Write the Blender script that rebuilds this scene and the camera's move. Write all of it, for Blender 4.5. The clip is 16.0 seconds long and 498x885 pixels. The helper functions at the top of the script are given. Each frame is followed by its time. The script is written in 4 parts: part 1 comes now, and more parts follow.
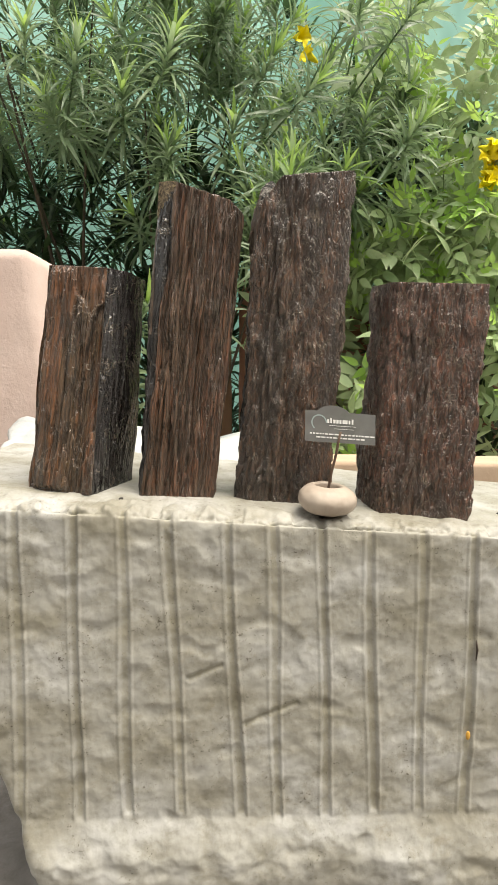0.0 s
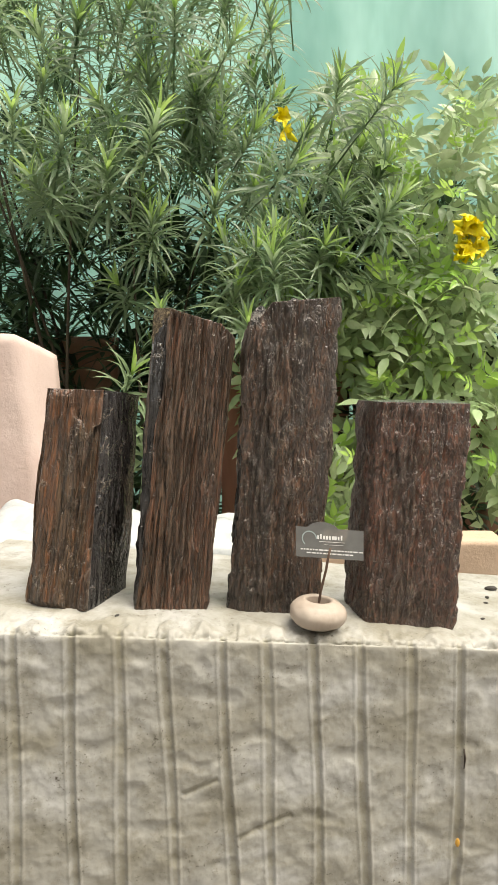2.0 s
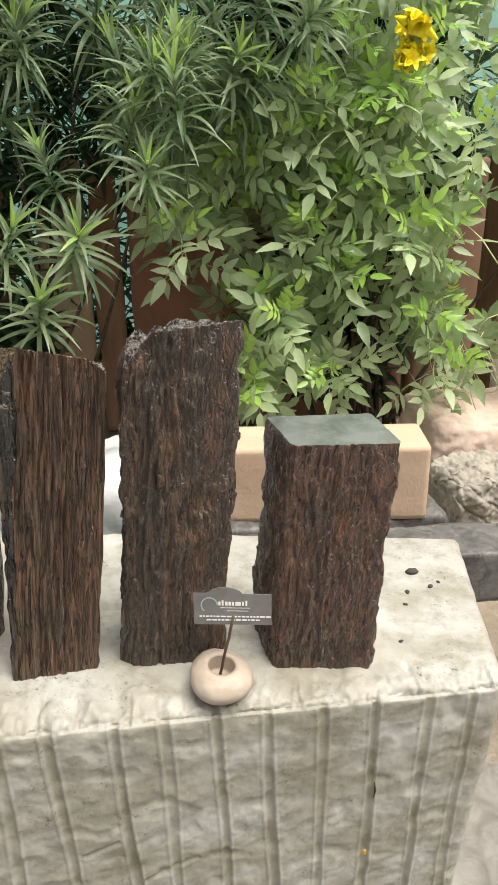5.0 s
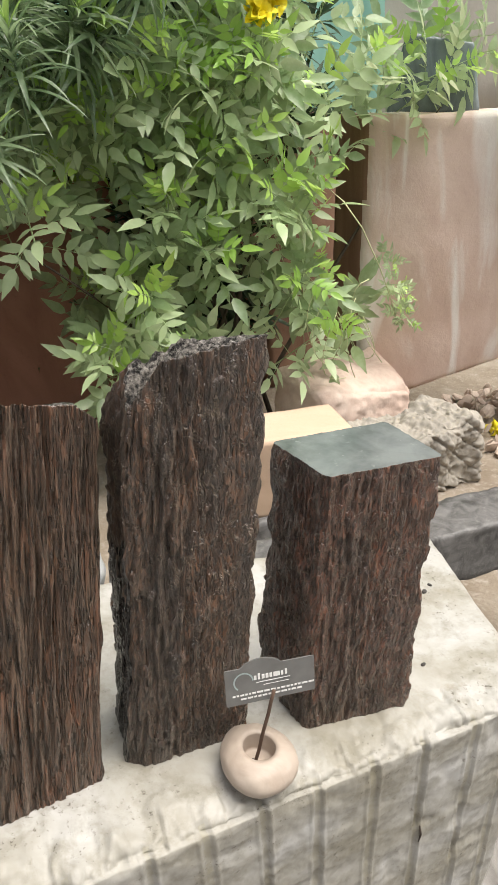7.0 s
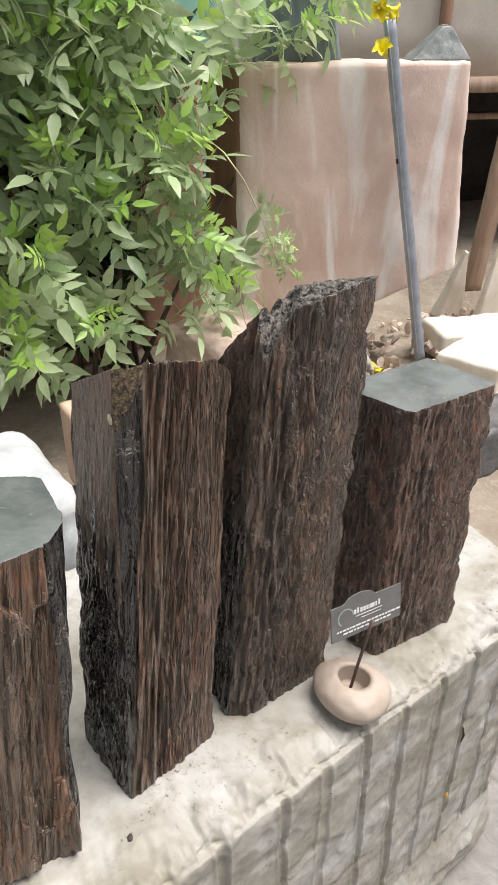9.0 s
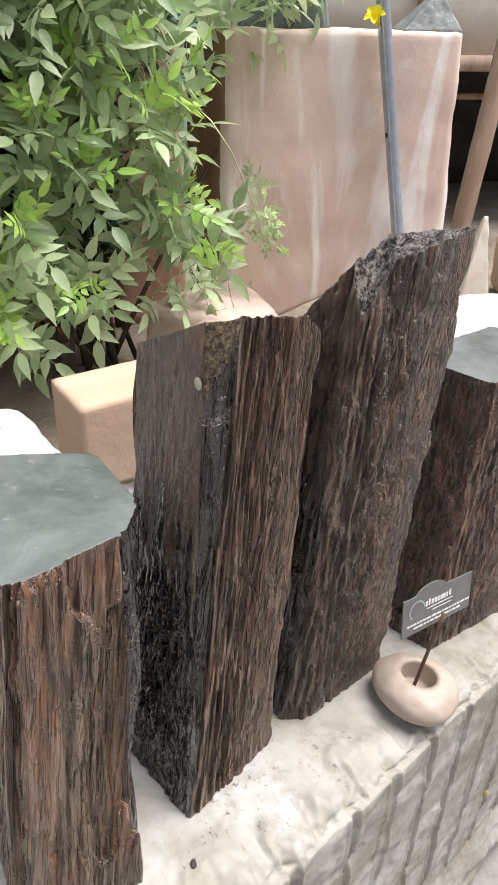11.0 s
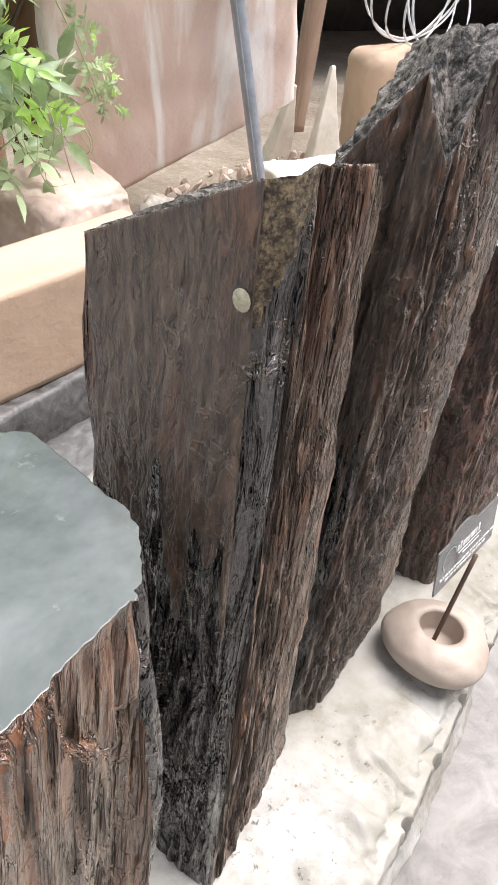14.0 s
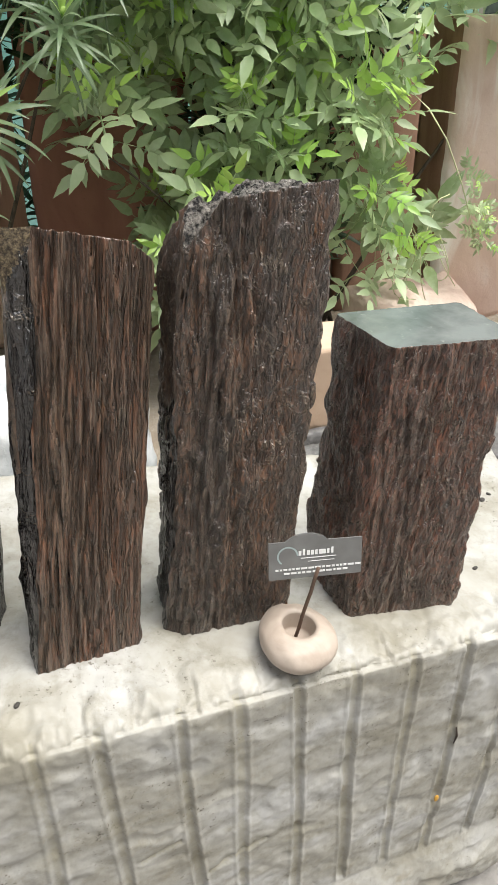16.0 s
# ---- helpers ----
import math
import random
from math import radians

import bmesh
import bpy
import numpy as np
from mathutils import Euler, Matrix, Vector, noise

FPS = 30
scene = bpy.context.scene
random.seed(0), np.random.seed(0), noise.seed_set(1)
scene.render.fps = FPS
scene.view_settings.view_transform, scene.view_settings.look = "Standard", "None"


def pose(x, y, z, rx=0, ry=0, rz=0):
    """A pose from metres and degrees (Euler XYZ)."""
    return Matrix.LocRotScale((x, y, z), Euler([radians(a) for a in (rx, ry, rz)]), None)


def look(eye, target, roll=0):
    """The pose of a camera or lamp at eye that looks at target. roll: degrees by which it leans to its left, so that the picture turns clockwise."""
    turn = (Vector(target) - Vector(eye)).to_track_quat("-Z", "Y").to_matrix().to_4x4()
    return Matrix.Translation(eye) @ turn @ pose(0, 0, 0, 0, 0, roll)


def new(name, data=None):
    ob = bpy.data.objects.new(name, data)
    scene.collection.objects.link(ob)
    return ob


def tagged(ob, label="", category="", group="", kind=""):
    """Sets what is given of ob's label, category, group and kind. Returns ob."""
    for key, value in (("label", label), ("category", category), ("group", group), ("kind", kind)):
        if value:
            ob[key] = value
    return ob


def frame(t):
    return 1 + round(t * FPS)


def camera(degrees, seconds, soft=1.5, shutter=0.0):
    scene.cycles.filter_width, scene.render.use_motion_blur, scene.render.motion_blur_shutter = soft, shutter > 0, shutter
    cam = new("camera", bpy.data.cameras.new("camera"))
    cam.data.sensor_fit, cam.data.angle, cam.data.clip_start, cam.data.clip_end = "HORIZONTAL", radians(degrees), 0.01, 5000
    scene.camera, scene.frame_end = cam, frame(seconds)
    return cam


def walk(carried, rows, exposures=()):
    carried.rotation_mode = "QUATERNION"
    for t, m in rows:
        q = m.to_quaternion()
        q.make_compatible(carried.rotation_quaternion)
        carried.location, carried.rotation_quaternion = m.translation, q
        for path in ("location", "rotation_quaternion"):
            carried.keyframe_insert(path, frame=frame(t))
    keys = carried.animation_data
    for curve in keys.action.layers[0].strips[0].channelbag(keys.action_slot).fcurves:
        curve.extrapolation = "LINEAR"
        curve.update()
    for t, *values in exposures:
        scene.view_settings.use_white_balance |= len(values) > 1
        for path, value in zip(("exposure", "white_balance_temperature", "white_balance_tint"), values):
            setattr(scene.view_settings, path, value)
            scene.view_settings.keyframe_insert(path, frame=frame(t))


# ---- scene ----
cam = camera(36.4, 16.0, 1.0)
METRES, EYE, TILT, LEAN, TURN = 2.0, 0.70, -6.0, 0.0, 0.0
ROWS = [
    (0.0, 0.0, 0.0, 0.0, 0.0, 0.0, -0.0),
    (0.5, 0.0051, -0.0053, -0.0006, -1.22, 0.14, 0.09),
    (1.0, 0.0065, -0.0124, 0.021, -1.61, 1.11, 0.17),
    (1.5, 0.0006, -0.0223, 0.0419, -1.52, 2.36, 0.26),
    (2.0, -0.0089, -0.0169, 0.0522, -1.66, 2.47, 0.41),
    (2.5, -0.0021, 0.0004, 0.057, -1.17, 2.17, 0.88),
    (3.0, 0.0153, 0.014, 0.0538, -0.32, 1.54, 0.97),
    (3.5, 0.0278, 0.0375, 0.0946, 0.17, -2.87, 0.63),
    (4.0, 0.0419, 0.0385, 0.1783, -0.54, -9.36, 1.01),
    (4.5, 0.0496, 0.064, 0.2103, -2.23, -14.88, 1.29),
    (5.0, 0.0235, 0.0926, 0.2171, -7.07, -17.13, 1.32),
    (7.5, -0.0676, 0.216, 0.2284, -26.05, -21.36, 4.27),
    (8.0, -0.0992, 0.233, 0.2291, -30.48, -22.71, 4.35),
    (8.5, -0.1314, 0.2462, 0.2317, -34.19, -23.56, 4.33),
    (9.0, -0.1497, 0.2481, 0.2311, -36.44, -24.2, 4.11),
    (9.5, -0.1776, 0.255, 0.2283, -37.53, -24.17, 4.43),
    (12.0, -0.1451, 0.3487, 0.202, -41.78, -28.43, 1.43),
    (12.5, -0.1362, 0.3751, 0.196, -45.26, -31.05, 1.98),
    (13.0, -0.14, 0.3963, 0.1934, -50.44, -33.3, 2.21),
    (13.5, -0.1409, 0.4015, 0.1935, -53.58, -34.49, 2.0),
    (14.0, -0.1367, 0.3981, 0.1871, -52.85, -35.05, 2.11),
    (14.5, -0.113, 0.3788, 0.1862, -48.63, -34.04, 2.54),
    (15.0, -0.0987, 0.342, 0.1806, -39.93, -32.06, 2.73),
    (15.5, -0.0886, 0.2677, 0.1944, -29.43, -28.59, 2.6),
    (16.0, -0.0467, 0.1986, 0.1937, -16.6, -24.71, 1.81),
]
EXPOSURES = [(0.0, 1.06, 7300, 8), (3.0, 1.08, 7250, 8), (5.0, 0.98, 7050, 9), (9.5, 0.93, 6600, 14), (12.0, 1.20, 6450, 16), (15.0, 1.26, 6400, 14), (16.0, 1.10, 6550, 9)]
walk(cam, [(t, pose(0, 0, EYE, TILT, LEAN, TURN) @ pose(METRES * x, METRES * y, METRES * z, 90 + pitch, roll, yaw)) for t, x, y, z, yaw, pitch, roll in ROWS], EXPOSURES)

# ---- light: a bright overcast sky ----
world = bpy.data.worlds.new("sky")
scene.world = world
world.use_nodes = True
wn, wl = world.node_tree.nodes, world.node_tree.links
sky = wn.new("ShaderNodeTexSky")
sky.sky_type, sky.sun_disc = "NISHITA", False
sky.sun_elevation, sky.sun_rotation = radians(69), radians(125)
grey = wn.new("ShaderNodeHueSaturation")
grey.inputs["Saturation"].default_value = 0.25
wl.new(sky.outputs[0], grey.inputs["Color"])
wl.new(grey.outputs[0], wn["Background"].inputs[0])
wn["Background"].inputs[1].default_value = 0.135
sun = new("sun", bpy.data.lights.new("sun", "SUN"))
sun.data.energy, sun.data.angle, sun.data.color = 2.7, radians(42), (1.0, 0.965, 0.91)
sun.matrix_world = look((2.0, -0.3, 6.2), (0.2, 1.0, 0.4))


# ---- materials ----
class Mat:
    """A node material and a few short ways to wire it."""

    def __init__(self, name, rough=0.7, metal=0.0, spec=0.5):
        self.m = bpy.data.materials.new(name)
        self.m.use_nodes = True
        self.t = self.m.node_tree
        self.b = self.t.nodes["Principled BSDF"]
        self.b.inputs["Roughness"].default_value = rough
        self.b.inputs["Metallic"].default_value = metal
        self.b.inputs["Specular IOR Level"].default_value = spec
        self.co = self.t.nodes.new("ShaderNodeTexCoord").outputs["Object"]

    def link(self, a, b):
        self.t.links.new(a, b)
        return self

    def space(self, scale=(1, 1, 1), rot=(0, 0, 0)):
        turn = self.t.nodes.new("ShaderNodeMapping")
        turn.inputs["Rotation"].default_value = [radians(a) for a in rot]
        n = self.t.nodes.new("ShaderNodeMapping")
        n.inputs["Scale"].default_value = scale
        self.link(self.co, turn.inputs[0]).link(turn.outputs[0], n.inputs[0])
        return n.outputs[0]

    def noise(self, size, detail=5, rough=0.6, stretch=(1, 1, 1), warp=0.0, rot=(0, 0, 0)):
        n = self.t.nodes.new("ShaderNodeTexNoise")
        n.inputs["Scale"].default_value, n.inputs["Detail"].default_value = 1 / size, detail
        n.inputs["Roughness"].default_value, n.inputs["Distortion"].default_value = rough, warp
        self.link(self.space(stretch, rot), n.inputs["Vector"])
        return n.outputs["Fac"]

    def voronoi(self, size, stretch=(1, 1, 1), feature="DISTANCE_TO_EDGE"):
        n = self.t.nodes.new("ShaderNodeTexVoronoi")
        n.feature = feature
        n.inputs["Scale"].default_value = 1 / size
        self.link(self.space(stretch), n.inputs["Vector"])
        return n.outputs["Distance"]

    def ramp(self, fac, stops):
        n = self.t.nodes.new("ShaderNodeValToRGB")
        e = n.color_ramp.elements
        while len(e) < len(stops):
            e.new(0.5)
        for k, (p, c) in zip(e, stops):
            k.position, k.color = p, (*(c if isinstance(c, tuple) else (c, c, c)), 1)
        self.link(fac, n.inputs[0])
        return n.outputs[0]

    def mix(self, fac, a, b, mode="MIX"):
        n = self.t.nodes.new("ShaderNodeMix")
        n.data_type, n.blend_type = "RGBA", mode
        for k, v in ((0, fac), (6, a), (7, b)):
            if isinstance(v, (int, float)):
                n.inputs[k].default_value = v if k == 0 else (v, v, v, 1)
            elif isinstance(v, tuple):
                n.inputs[k].default_value = (*v, 1)
            else:
                self.link(v, n.inputs[k])
        return n.outputs[2]

    def math(self, op, a, b=0.0):
        n = self.t.nodes.new("ShaderNodeMath")
        n.operation = op
        for k, v in ((0, a), (1, b)):
            if isinstance(v, (int, float)):
                n.inputs[k].default_value = v
            else:
                self.link(v, n.inputs[k])
        return n.outputs[0]

    def rnd(self):
        return self.t.nodes.new("ShaderNodeObjectInfo").outputs["Random"]

    def island(self):
        return self.t.nodes.new("ShaderNodeNewGeometry").outputs["Random Per Island"]

    def colour(self, c):
        self.link(c, self.b.inputs["Base Color"]) if not isinstance(c, tuple) else None
        if isinstance(c, tuple):
            self.b.inputs["Base Color"].default_value = (*c, 1)
        return self

    def rough(self, r):
        self.link(r, self.b.inputs["Roughness"])
        return self

    def bump(self, height, dist=0.002, strength=1.0):
        n = self.t.nodes.new("ShaderNodeBump")
        n.inputs["Distance"].default_value, n.inputs["Strength"].default_value = dist, strength
        self.link(height, n.inputs["Height"])
        last = self.b.inputs["Normal"].links
        if last:
            self.link(last[0].from_socket, n.inputs["Normal"])
        self.link(n.outputs[0], self.b.inputs["Normal"])
        return self


def petrified(name, dark, mid, rust, grain, pale=0.1, red=(0.5, 0.66), shine=0.24, crinkle=0.4, lean=6.0, relief=0.8, run=0.05, coat=0.6, dusty=0.2):
    """Petrified wood: vertical fibre in near-black brown with rusty and grey streaks and a resinous gloss. run: how
    short the fibres are. dusty: weight of a sheen lobe standing in for grazing reflections.
    """
    m = Mat(name, 0.5, spec=0.8)
    m.b.inputs["Coat Weight"].default_value, m.b.inputs["Coat Roughness"].default_value = coat, 0.24
    m.b.inputs["Sheen Weight"].default_value, m.b.inputs["Sheen Roughness"].default_value, m.b.inputs["Sheen Tint"].default_value = dusty, 0.45, (0.95, 0.80, 0.64, 1)
    turn = (0, -lean, 0)
    fibre = m.noise(grain, 4, 0.6, (1, 1, run), 0.5, turn)
    cord = m.ramp(m.math("ABSOLUTE", m.math("SUBTRACT", m.noise(grain * 2.0, 3, 0.55, (1, 1, run * 0.9), 0.8, turn), 0.5)), [(0.0, 0.0), (0.075, 1.0)])
    streak = m.noise(0.03, 4, 0.6, (1, 1, 0.16), 0.8, turn)
    patch = m.noise(0.06, 5, 0.6, (1, 1, 0.4), 1.2)
    c = m.mix(m.ramp(fibre, [(0.38, 0.0), (0.62, 1.0)]), dark, mid)
    c = m.mix(m.ramp(streak, [(red[0], 0.0), (red[1], 0.85)]), c, m.mix(m.ramp(fibre, [(0.34, 0.0), (0.62, 1.0)]), dark, rust))
    c = m.mix(m.math("MULTIPLY", m.ramp(patch, [(0.45, 0.0), (0.65, 1.0)]), 0.6), c, dark)
    # Cavity shade between the cords is put into the colour as dark lines.
    c = m.mix(m.math("MULTIPLY", m.math("SUBTRACT", 1.0, cord), 0.6), c, tuple(v * 0.45 for v in dark))
    dust = m.noise(0.004, 4, 0.7, (1, 1, 0.35), 0.8)
    c = m.mix(m.math("MULTIPLY", m.ramp(dust, [(0.57, 0.0), (0.72, 1.0)]), pale), c, (0.36, 0.28, 0.20))
    glint_crease = m.ramp(m.math("ABSOLUTE", m.math("SUBTRACT", m.noise(0.030, 4, 0.6, (1, 1, 0.7), 1.0, (0, 25, 0)), 0.5)), [(0.0, 1.0), (0.020, 0.0)])
    torn = m.math("MULTIPLY", glint_crease, m.ramp(m.noise(0.03, 3, 0.6), [(0.50, 0.0), (0.58, 1.0)]))
    # Highlights on the crinkles are painted in as pale lines; the bump below raises them.
    m.colour(m.mix(m.math("MULTIPLY", torn, crinkle), c, (0.42, 0.33, 0.25)))
    m.rough(m.ramp(m.noise(0.012, 4, 0.6, (1, 1, 0.3)), [(0.3, shine), (0.7, shine * 1.9)]))
    m.bump(torn, 0.005, min(1.0, crinkle * 1.6))
    m.bump(cord, 0.004, relief).bump(fibre, 0.004, relief * 0.8).bump(m.noise(0.0045, 4, 0.65, (1, 1, 0.4), 0.8), 0.003, 0.55)
    m.link(m.b.inputs["Normal"].links[0].from_socket, m.b.inputs["Coat Normal"])
    return m.m


WOOD_1 = petrified("petrified_wood_ochre", (0.030, 0.017, 0.010), (0.150, 0.083, 0.040), (0.25, 0.092, 0.034), 0.0040, 0.2, (0.42, 0.58), lean=7.5, run=0.07)
WOOD_2 = petrified("petrified_wood_fibrous", (0.040, 0.021, 0.012), (0.142, 0.073, 0.038), (0.215, 0.078, 0.034), 0.0025, 0.15, (0.42, 0.60), 0.24, 0.1, relief=1.0, run=0.06)
WOOD_3 = petrified("petrified_wood_black", (0.020, 0.012, 0.009), (0.086, 0.050, 0.033), (0.21, 0.088, 0.036), 0.0026, 0.14, (0.47, 0.64), crinkle=0.7, lean=4.6, run=0.26)
WOOD_4 = petrified("petrified_wood_red", (0.028, 0.013, 0.009), (0.112, 0.051, 0.029), (0.215, 0.070, 0.031), 0.0028, 0.12, (0.43, 0.62), crinkle=0.75, lean=4.0, run=0.3)
WOOD_S = petrified("petrified_wood_smooth_side", (0.046, 0.032, 0.022), (0.125, 0.086, 0.054), (0.17, 0.078, 0.042), 0.004, 0.3, (0.48, 0.62), 0.36, 0.35, relief=0.4, run=0.35, coat=0.2, dusty=0.15)
WOOD_K = petrified("petrified_wood_glossy_black", (0.009, 0.007, 0.007), (0.030, 0.024, 0.022), (0.06, 0.034, 0.022), 0.005, 0.1, (0.6, 0.75), 0.10, 0.5, relief=1.0, run=0.22, coat=1.0, dusty=0.0)


def polished():
    m = Mat("polished_green_grey_cut", 0.16)
    c = m.ramp(m.noise(0.05, 5, 0.6, warp=0.2), [(0.35, (0.07, 0.083, 0.077)), (0.65, (0.17, 0.188, 0.18))])
    c = m.mix(m.ramp(m.noise(0.012, 4, 0.7), [(0.62, 0.0), (0.75, 0.5)]), c, (0.36, 0.38, 0.36))
    m.colour(c).rough(m.ramp(m.noise(0.03, 4), [(0.35, 0.10), (0.7, 0.24)]))
    m.bump(m.noise(0.004, 3), 0.0002, 0.4)
    return m.m


def crust(name, a, b, gloss, grit=0.006):
    m = Mat(name, gloss)
    n = m.noise(grit, 6, 0.75)
    m.colour(m.ramp(n, [(0.43, a), (0.66, b)])).bump(n, 0.008, 1.0).bump(m.voronoi(0.004), 0.003, 0.6)
    return m.m


def marble_mat(name, tint):
    m = Mat(name, 0.55)
    big, mid, fine = m.noise(0.10, 5, 0.62, (0.8, 1, 1.2), 0.25), m.noise(0.03, 6, 0.68, warp=0.2), m.noise(0.006, 5, 0.7)
    c = m.ramp(big, [(0.34, (0.275, 0.258, 0.210)), (0.48, (0.36, 0.348, 0.31)), (0.64, (0.455, 0.452, 0.435))])
    c = m.mix(m.ramp(mid, [(0.48, 0.0), (0.68, 0.6)]), c, (0.20, 0.185, 0.138))
    stain = m.noise(0.07, 6, 0.75, warp=0.4)
    c = m.mix(m.ramp(stain, [(0.6, 0.0), (0.78, 0.5)]), c, (0.21, 0.165, 0.09))
    speck = m.math("MULTIPLY", m.ramp(m.noise(0.005, 3, 0.7), [(0.60, 0.0), (0.70, 1.0)]), m.ramp(m.noise(0.06, 4, 0.6), [(0.48, 0.0), (0.64, 1.0)]))
    c = m.mix(speck, c, (0.07, 0.055, 0.035))
    if tint:
        c = m.mix(0.2, c, tint)
    m.colour(c).rough(m.ramp(fine, [(0.3, 0.4), (0.7, 0.7)]))
    m.bump(m.noise(0.022, 3, 0.5), 0.005, 0.3).bump(m.noise(0.005, 5, 0.7), 0.001, 0.4)
    return m.m


def stone_mat(name, a, b, spot, size=0.08, stretch=(1, 1, 1), gloss=0.75, streak=None, rub=1.0):
    m = Mat(name, gloss)
    c = m.ramp(m.noise(size, 5, 0.6, stretch, 1.0), [(0.32, a), (0.68, b)])
    c = m.mix(m.ramp(m.noise(0.012, 5, 0.7), [(0.58, 0.0), (0.8, 0.5)]), c, spot)
    if streak:
        c = m.mix(m.ramp(m.noise(0.16, 4, 0.55, (1, 1, 0.22), 1.4), [(0.48, 0.0), (0.62, 0.9)]), c, streak)
    m.colour(c).bump(m.noise(0.01, 6, 0.7), 0.002, 0.6 * rub).bump(m.noise(0.05, 4), 0.006, 0.4 * rub)
    return m.m


def leaf_mat(name, young, old, back, gloss=0.42):
    m = Mat(name, gloss, spec=0.5)
    c = m.mix(m.rnd(), old, young)
    c = m.mix(m.math("MULTIPLY", m.island(), 0.6), c, old)
    c = m.mix(m.ramp(m.noise(0.02, 3), [(0.4, 0.0), (0.75, 0.3)]), c, back)
    m.colour(c)
    tr = m.t.nodes.new("ShaderNodeBsdfTranslucent")
    tr.inputs[0].default_value = (*[min(0.95, v * 1.5) for v in young], 1)
    sh = m.t.nodes.new("ShaderNodeMixShader")
    sh.inputs[0].default_value = 0.33
    m.link(m.b.outputs[0], sh.inputs[1]).link(tr.outputs[0], sh.inputs[2])
    m.link(sh.outputs[0], m.t.nodes["Material Output"].inputs[0])
    return m.m


def bark_mat():
    m = Mat("brown_bark", 0.85)
    n = m.noise(0.012, 6, 0.7, (1, 1, 0.3))
    m.colour(m.ramp(n, [(0.3, (0.03, 0.024, 0.016)), (0.7, (0.10, 0.08, 0.055))])).bump(n, 0.004, 1)
    return m.m


def ground_mat():
    m = Mat("dusty_earth", 0.9)
    c = m.ramp(m.noise(0.3, 6, 0.65, warp=0.6), [(0.3, (0.17, 0.13, 0.09)), (0.7, (0.36, 0.31, 0.25))])
    c = m.mix(m.ramp(m.noise(0.02, 5, 0.7), [(0.52, 0.0), (0.72, 0.7)]), c, (0.42, 0.38, 0.33))
    m.colour(c).bump(m.noise(0.03, 6, 0.7), 0.012, 0.8)
    return m.m


def net_mat():
    m = Mat("green_shade_net", 0.9)
    c = m.ramp(m.noise(0.5, 4, 0.6, (1, 1, 0.4)), [(0.3, (0.26, 0.56, 0.48)), (0.7, (0.58, 0.93, 0.84))])
    m.colour(c)
    tr = m.t.nodes.new("ShaderNodeBsdfTranslucent")
    m.link(c, tr.inputs[0])
    sh = m.t.nodes.new("ShaderNodeMixShader")
    sh.inputs[0].default_value = 0.6
    m.link(m.b.outputs[0], sh.inputs[1]).link(tr.outputs[0], sh.inputs[2])
    m.link(sh.outputs[0], m.t.nodes["Material Output"].inputs[0])
    m.bump(m.noise(0.12, 3, 0.5, (1, 1, 0.3)), 0.02, 0.5)
    return m.m


def plain(name, c, rough=0.6, metal=0.0, vary=0.12, size=0.03):
    m = Mat(name, rough, metal)
    lo, hi = tuple(v * (1 - vary) for v in c), tuple(min(1, v * (1 + vary)) for v in c)
    n = m.noise(size, 4, 0.65)
    m.colour(m.ramp(n, [(0.3, lo), (0.7, hi)])).bump(n, 0.0008, 0.4)
    return m.m


CUT = polished()
# The pale tone of the black break paints its facets' glitter into the colour.
CRUST_DARK = crust("glittering_black_break", (0.010, 0.009, 0.008), (0.50, 0.46, 0.41), 0.16)
CRUST_GOLD = crust("ochre_crust", (0.05, 0.032, 0.016), (0.46, 0.35, 0.20), 0.7, 0.0035)
MARBLE = marble_mat("rough_white_marble", None)
MARBLE_DRILL = marble_mat("olive_stained_marble", (0.33, 0.30, 0.18))
TIMBER = stone_mat("dark_timber", (0.018, 0.012, 0.009), (0.055, 0.038, 0.028), (0.02, 0.015, 0.012), 0.02, (1, 1, 0.1))
PEBBLE = stone_mat("cream_pebble", (0.37, 0.30, 0.245), (0.48, 0.41, 0.345), (0.34, 0.27, 0.21), 0.05, gloss=0.5, rub=0.25)
PINK = stone_mat("pink_sandstone", (0.64, 0.47, 0.39), (0.78, 0.63, 0.55), (0.52, 0.36, 0.29), 0.22, (1, 1, 0.5), streak=(0.88, 0.84, 0.80))
PINK_L = stone_mat("pale_pink_sandstone", (0.58, 0.44, 0.39), (0.66, 0.53, 0.48), (0.48, 0.36, 0.31), 0.2)
TERRA = stone_mat("terracotta_stone", (0.26, 0.12, 0.08), (0.40, 0.20, 0.14), (0.18, 0.09, 0.06), 0.25, (1, 1, 0.4))
BROWN = stone_mat("brown_sandstone", (0.27, 0.15, 0.10), (0.40, 0.245, 0.17), (0.18, 0.10, 0.065), 0.1, (1, 1, 0.15))
SAND = stone_mat("buff_sandstone", (0.52, 0.37, 0.26), (0.60, 0.45, 0.33), (0.45, 0.32, 0.22), 0.15, (0.3, 1, 1))
BOULDER = stone_mat("pinkish_boulder", (0.52, 0.38, 0.31), (0.70, 0.58, 0.50), (0.36, 0.24, 0.18), 0.12)
GREYROCK = stone_mat("grey_and_yellow_rock", (0.22, 0.205, 0.18), (0.40, 0.365, 0.31), (0.40, 0.29, 0.12), 0.06)
SLATE = stone_mat("black_slate", (0.05, 0.048, 0.046), (0.17, 0.165, 0.16), (0.36, 0.35, 0.33), 0.03, gloss=0.5)
BLUESTONE = stone_mat("blue_grey_slate", (0.10, 0.13, 0.15), (0.22, 0.27, 0.29), (0.30, 0.34, 0.35), 0.08, (1, 1, 0.3), gloss=0.4)
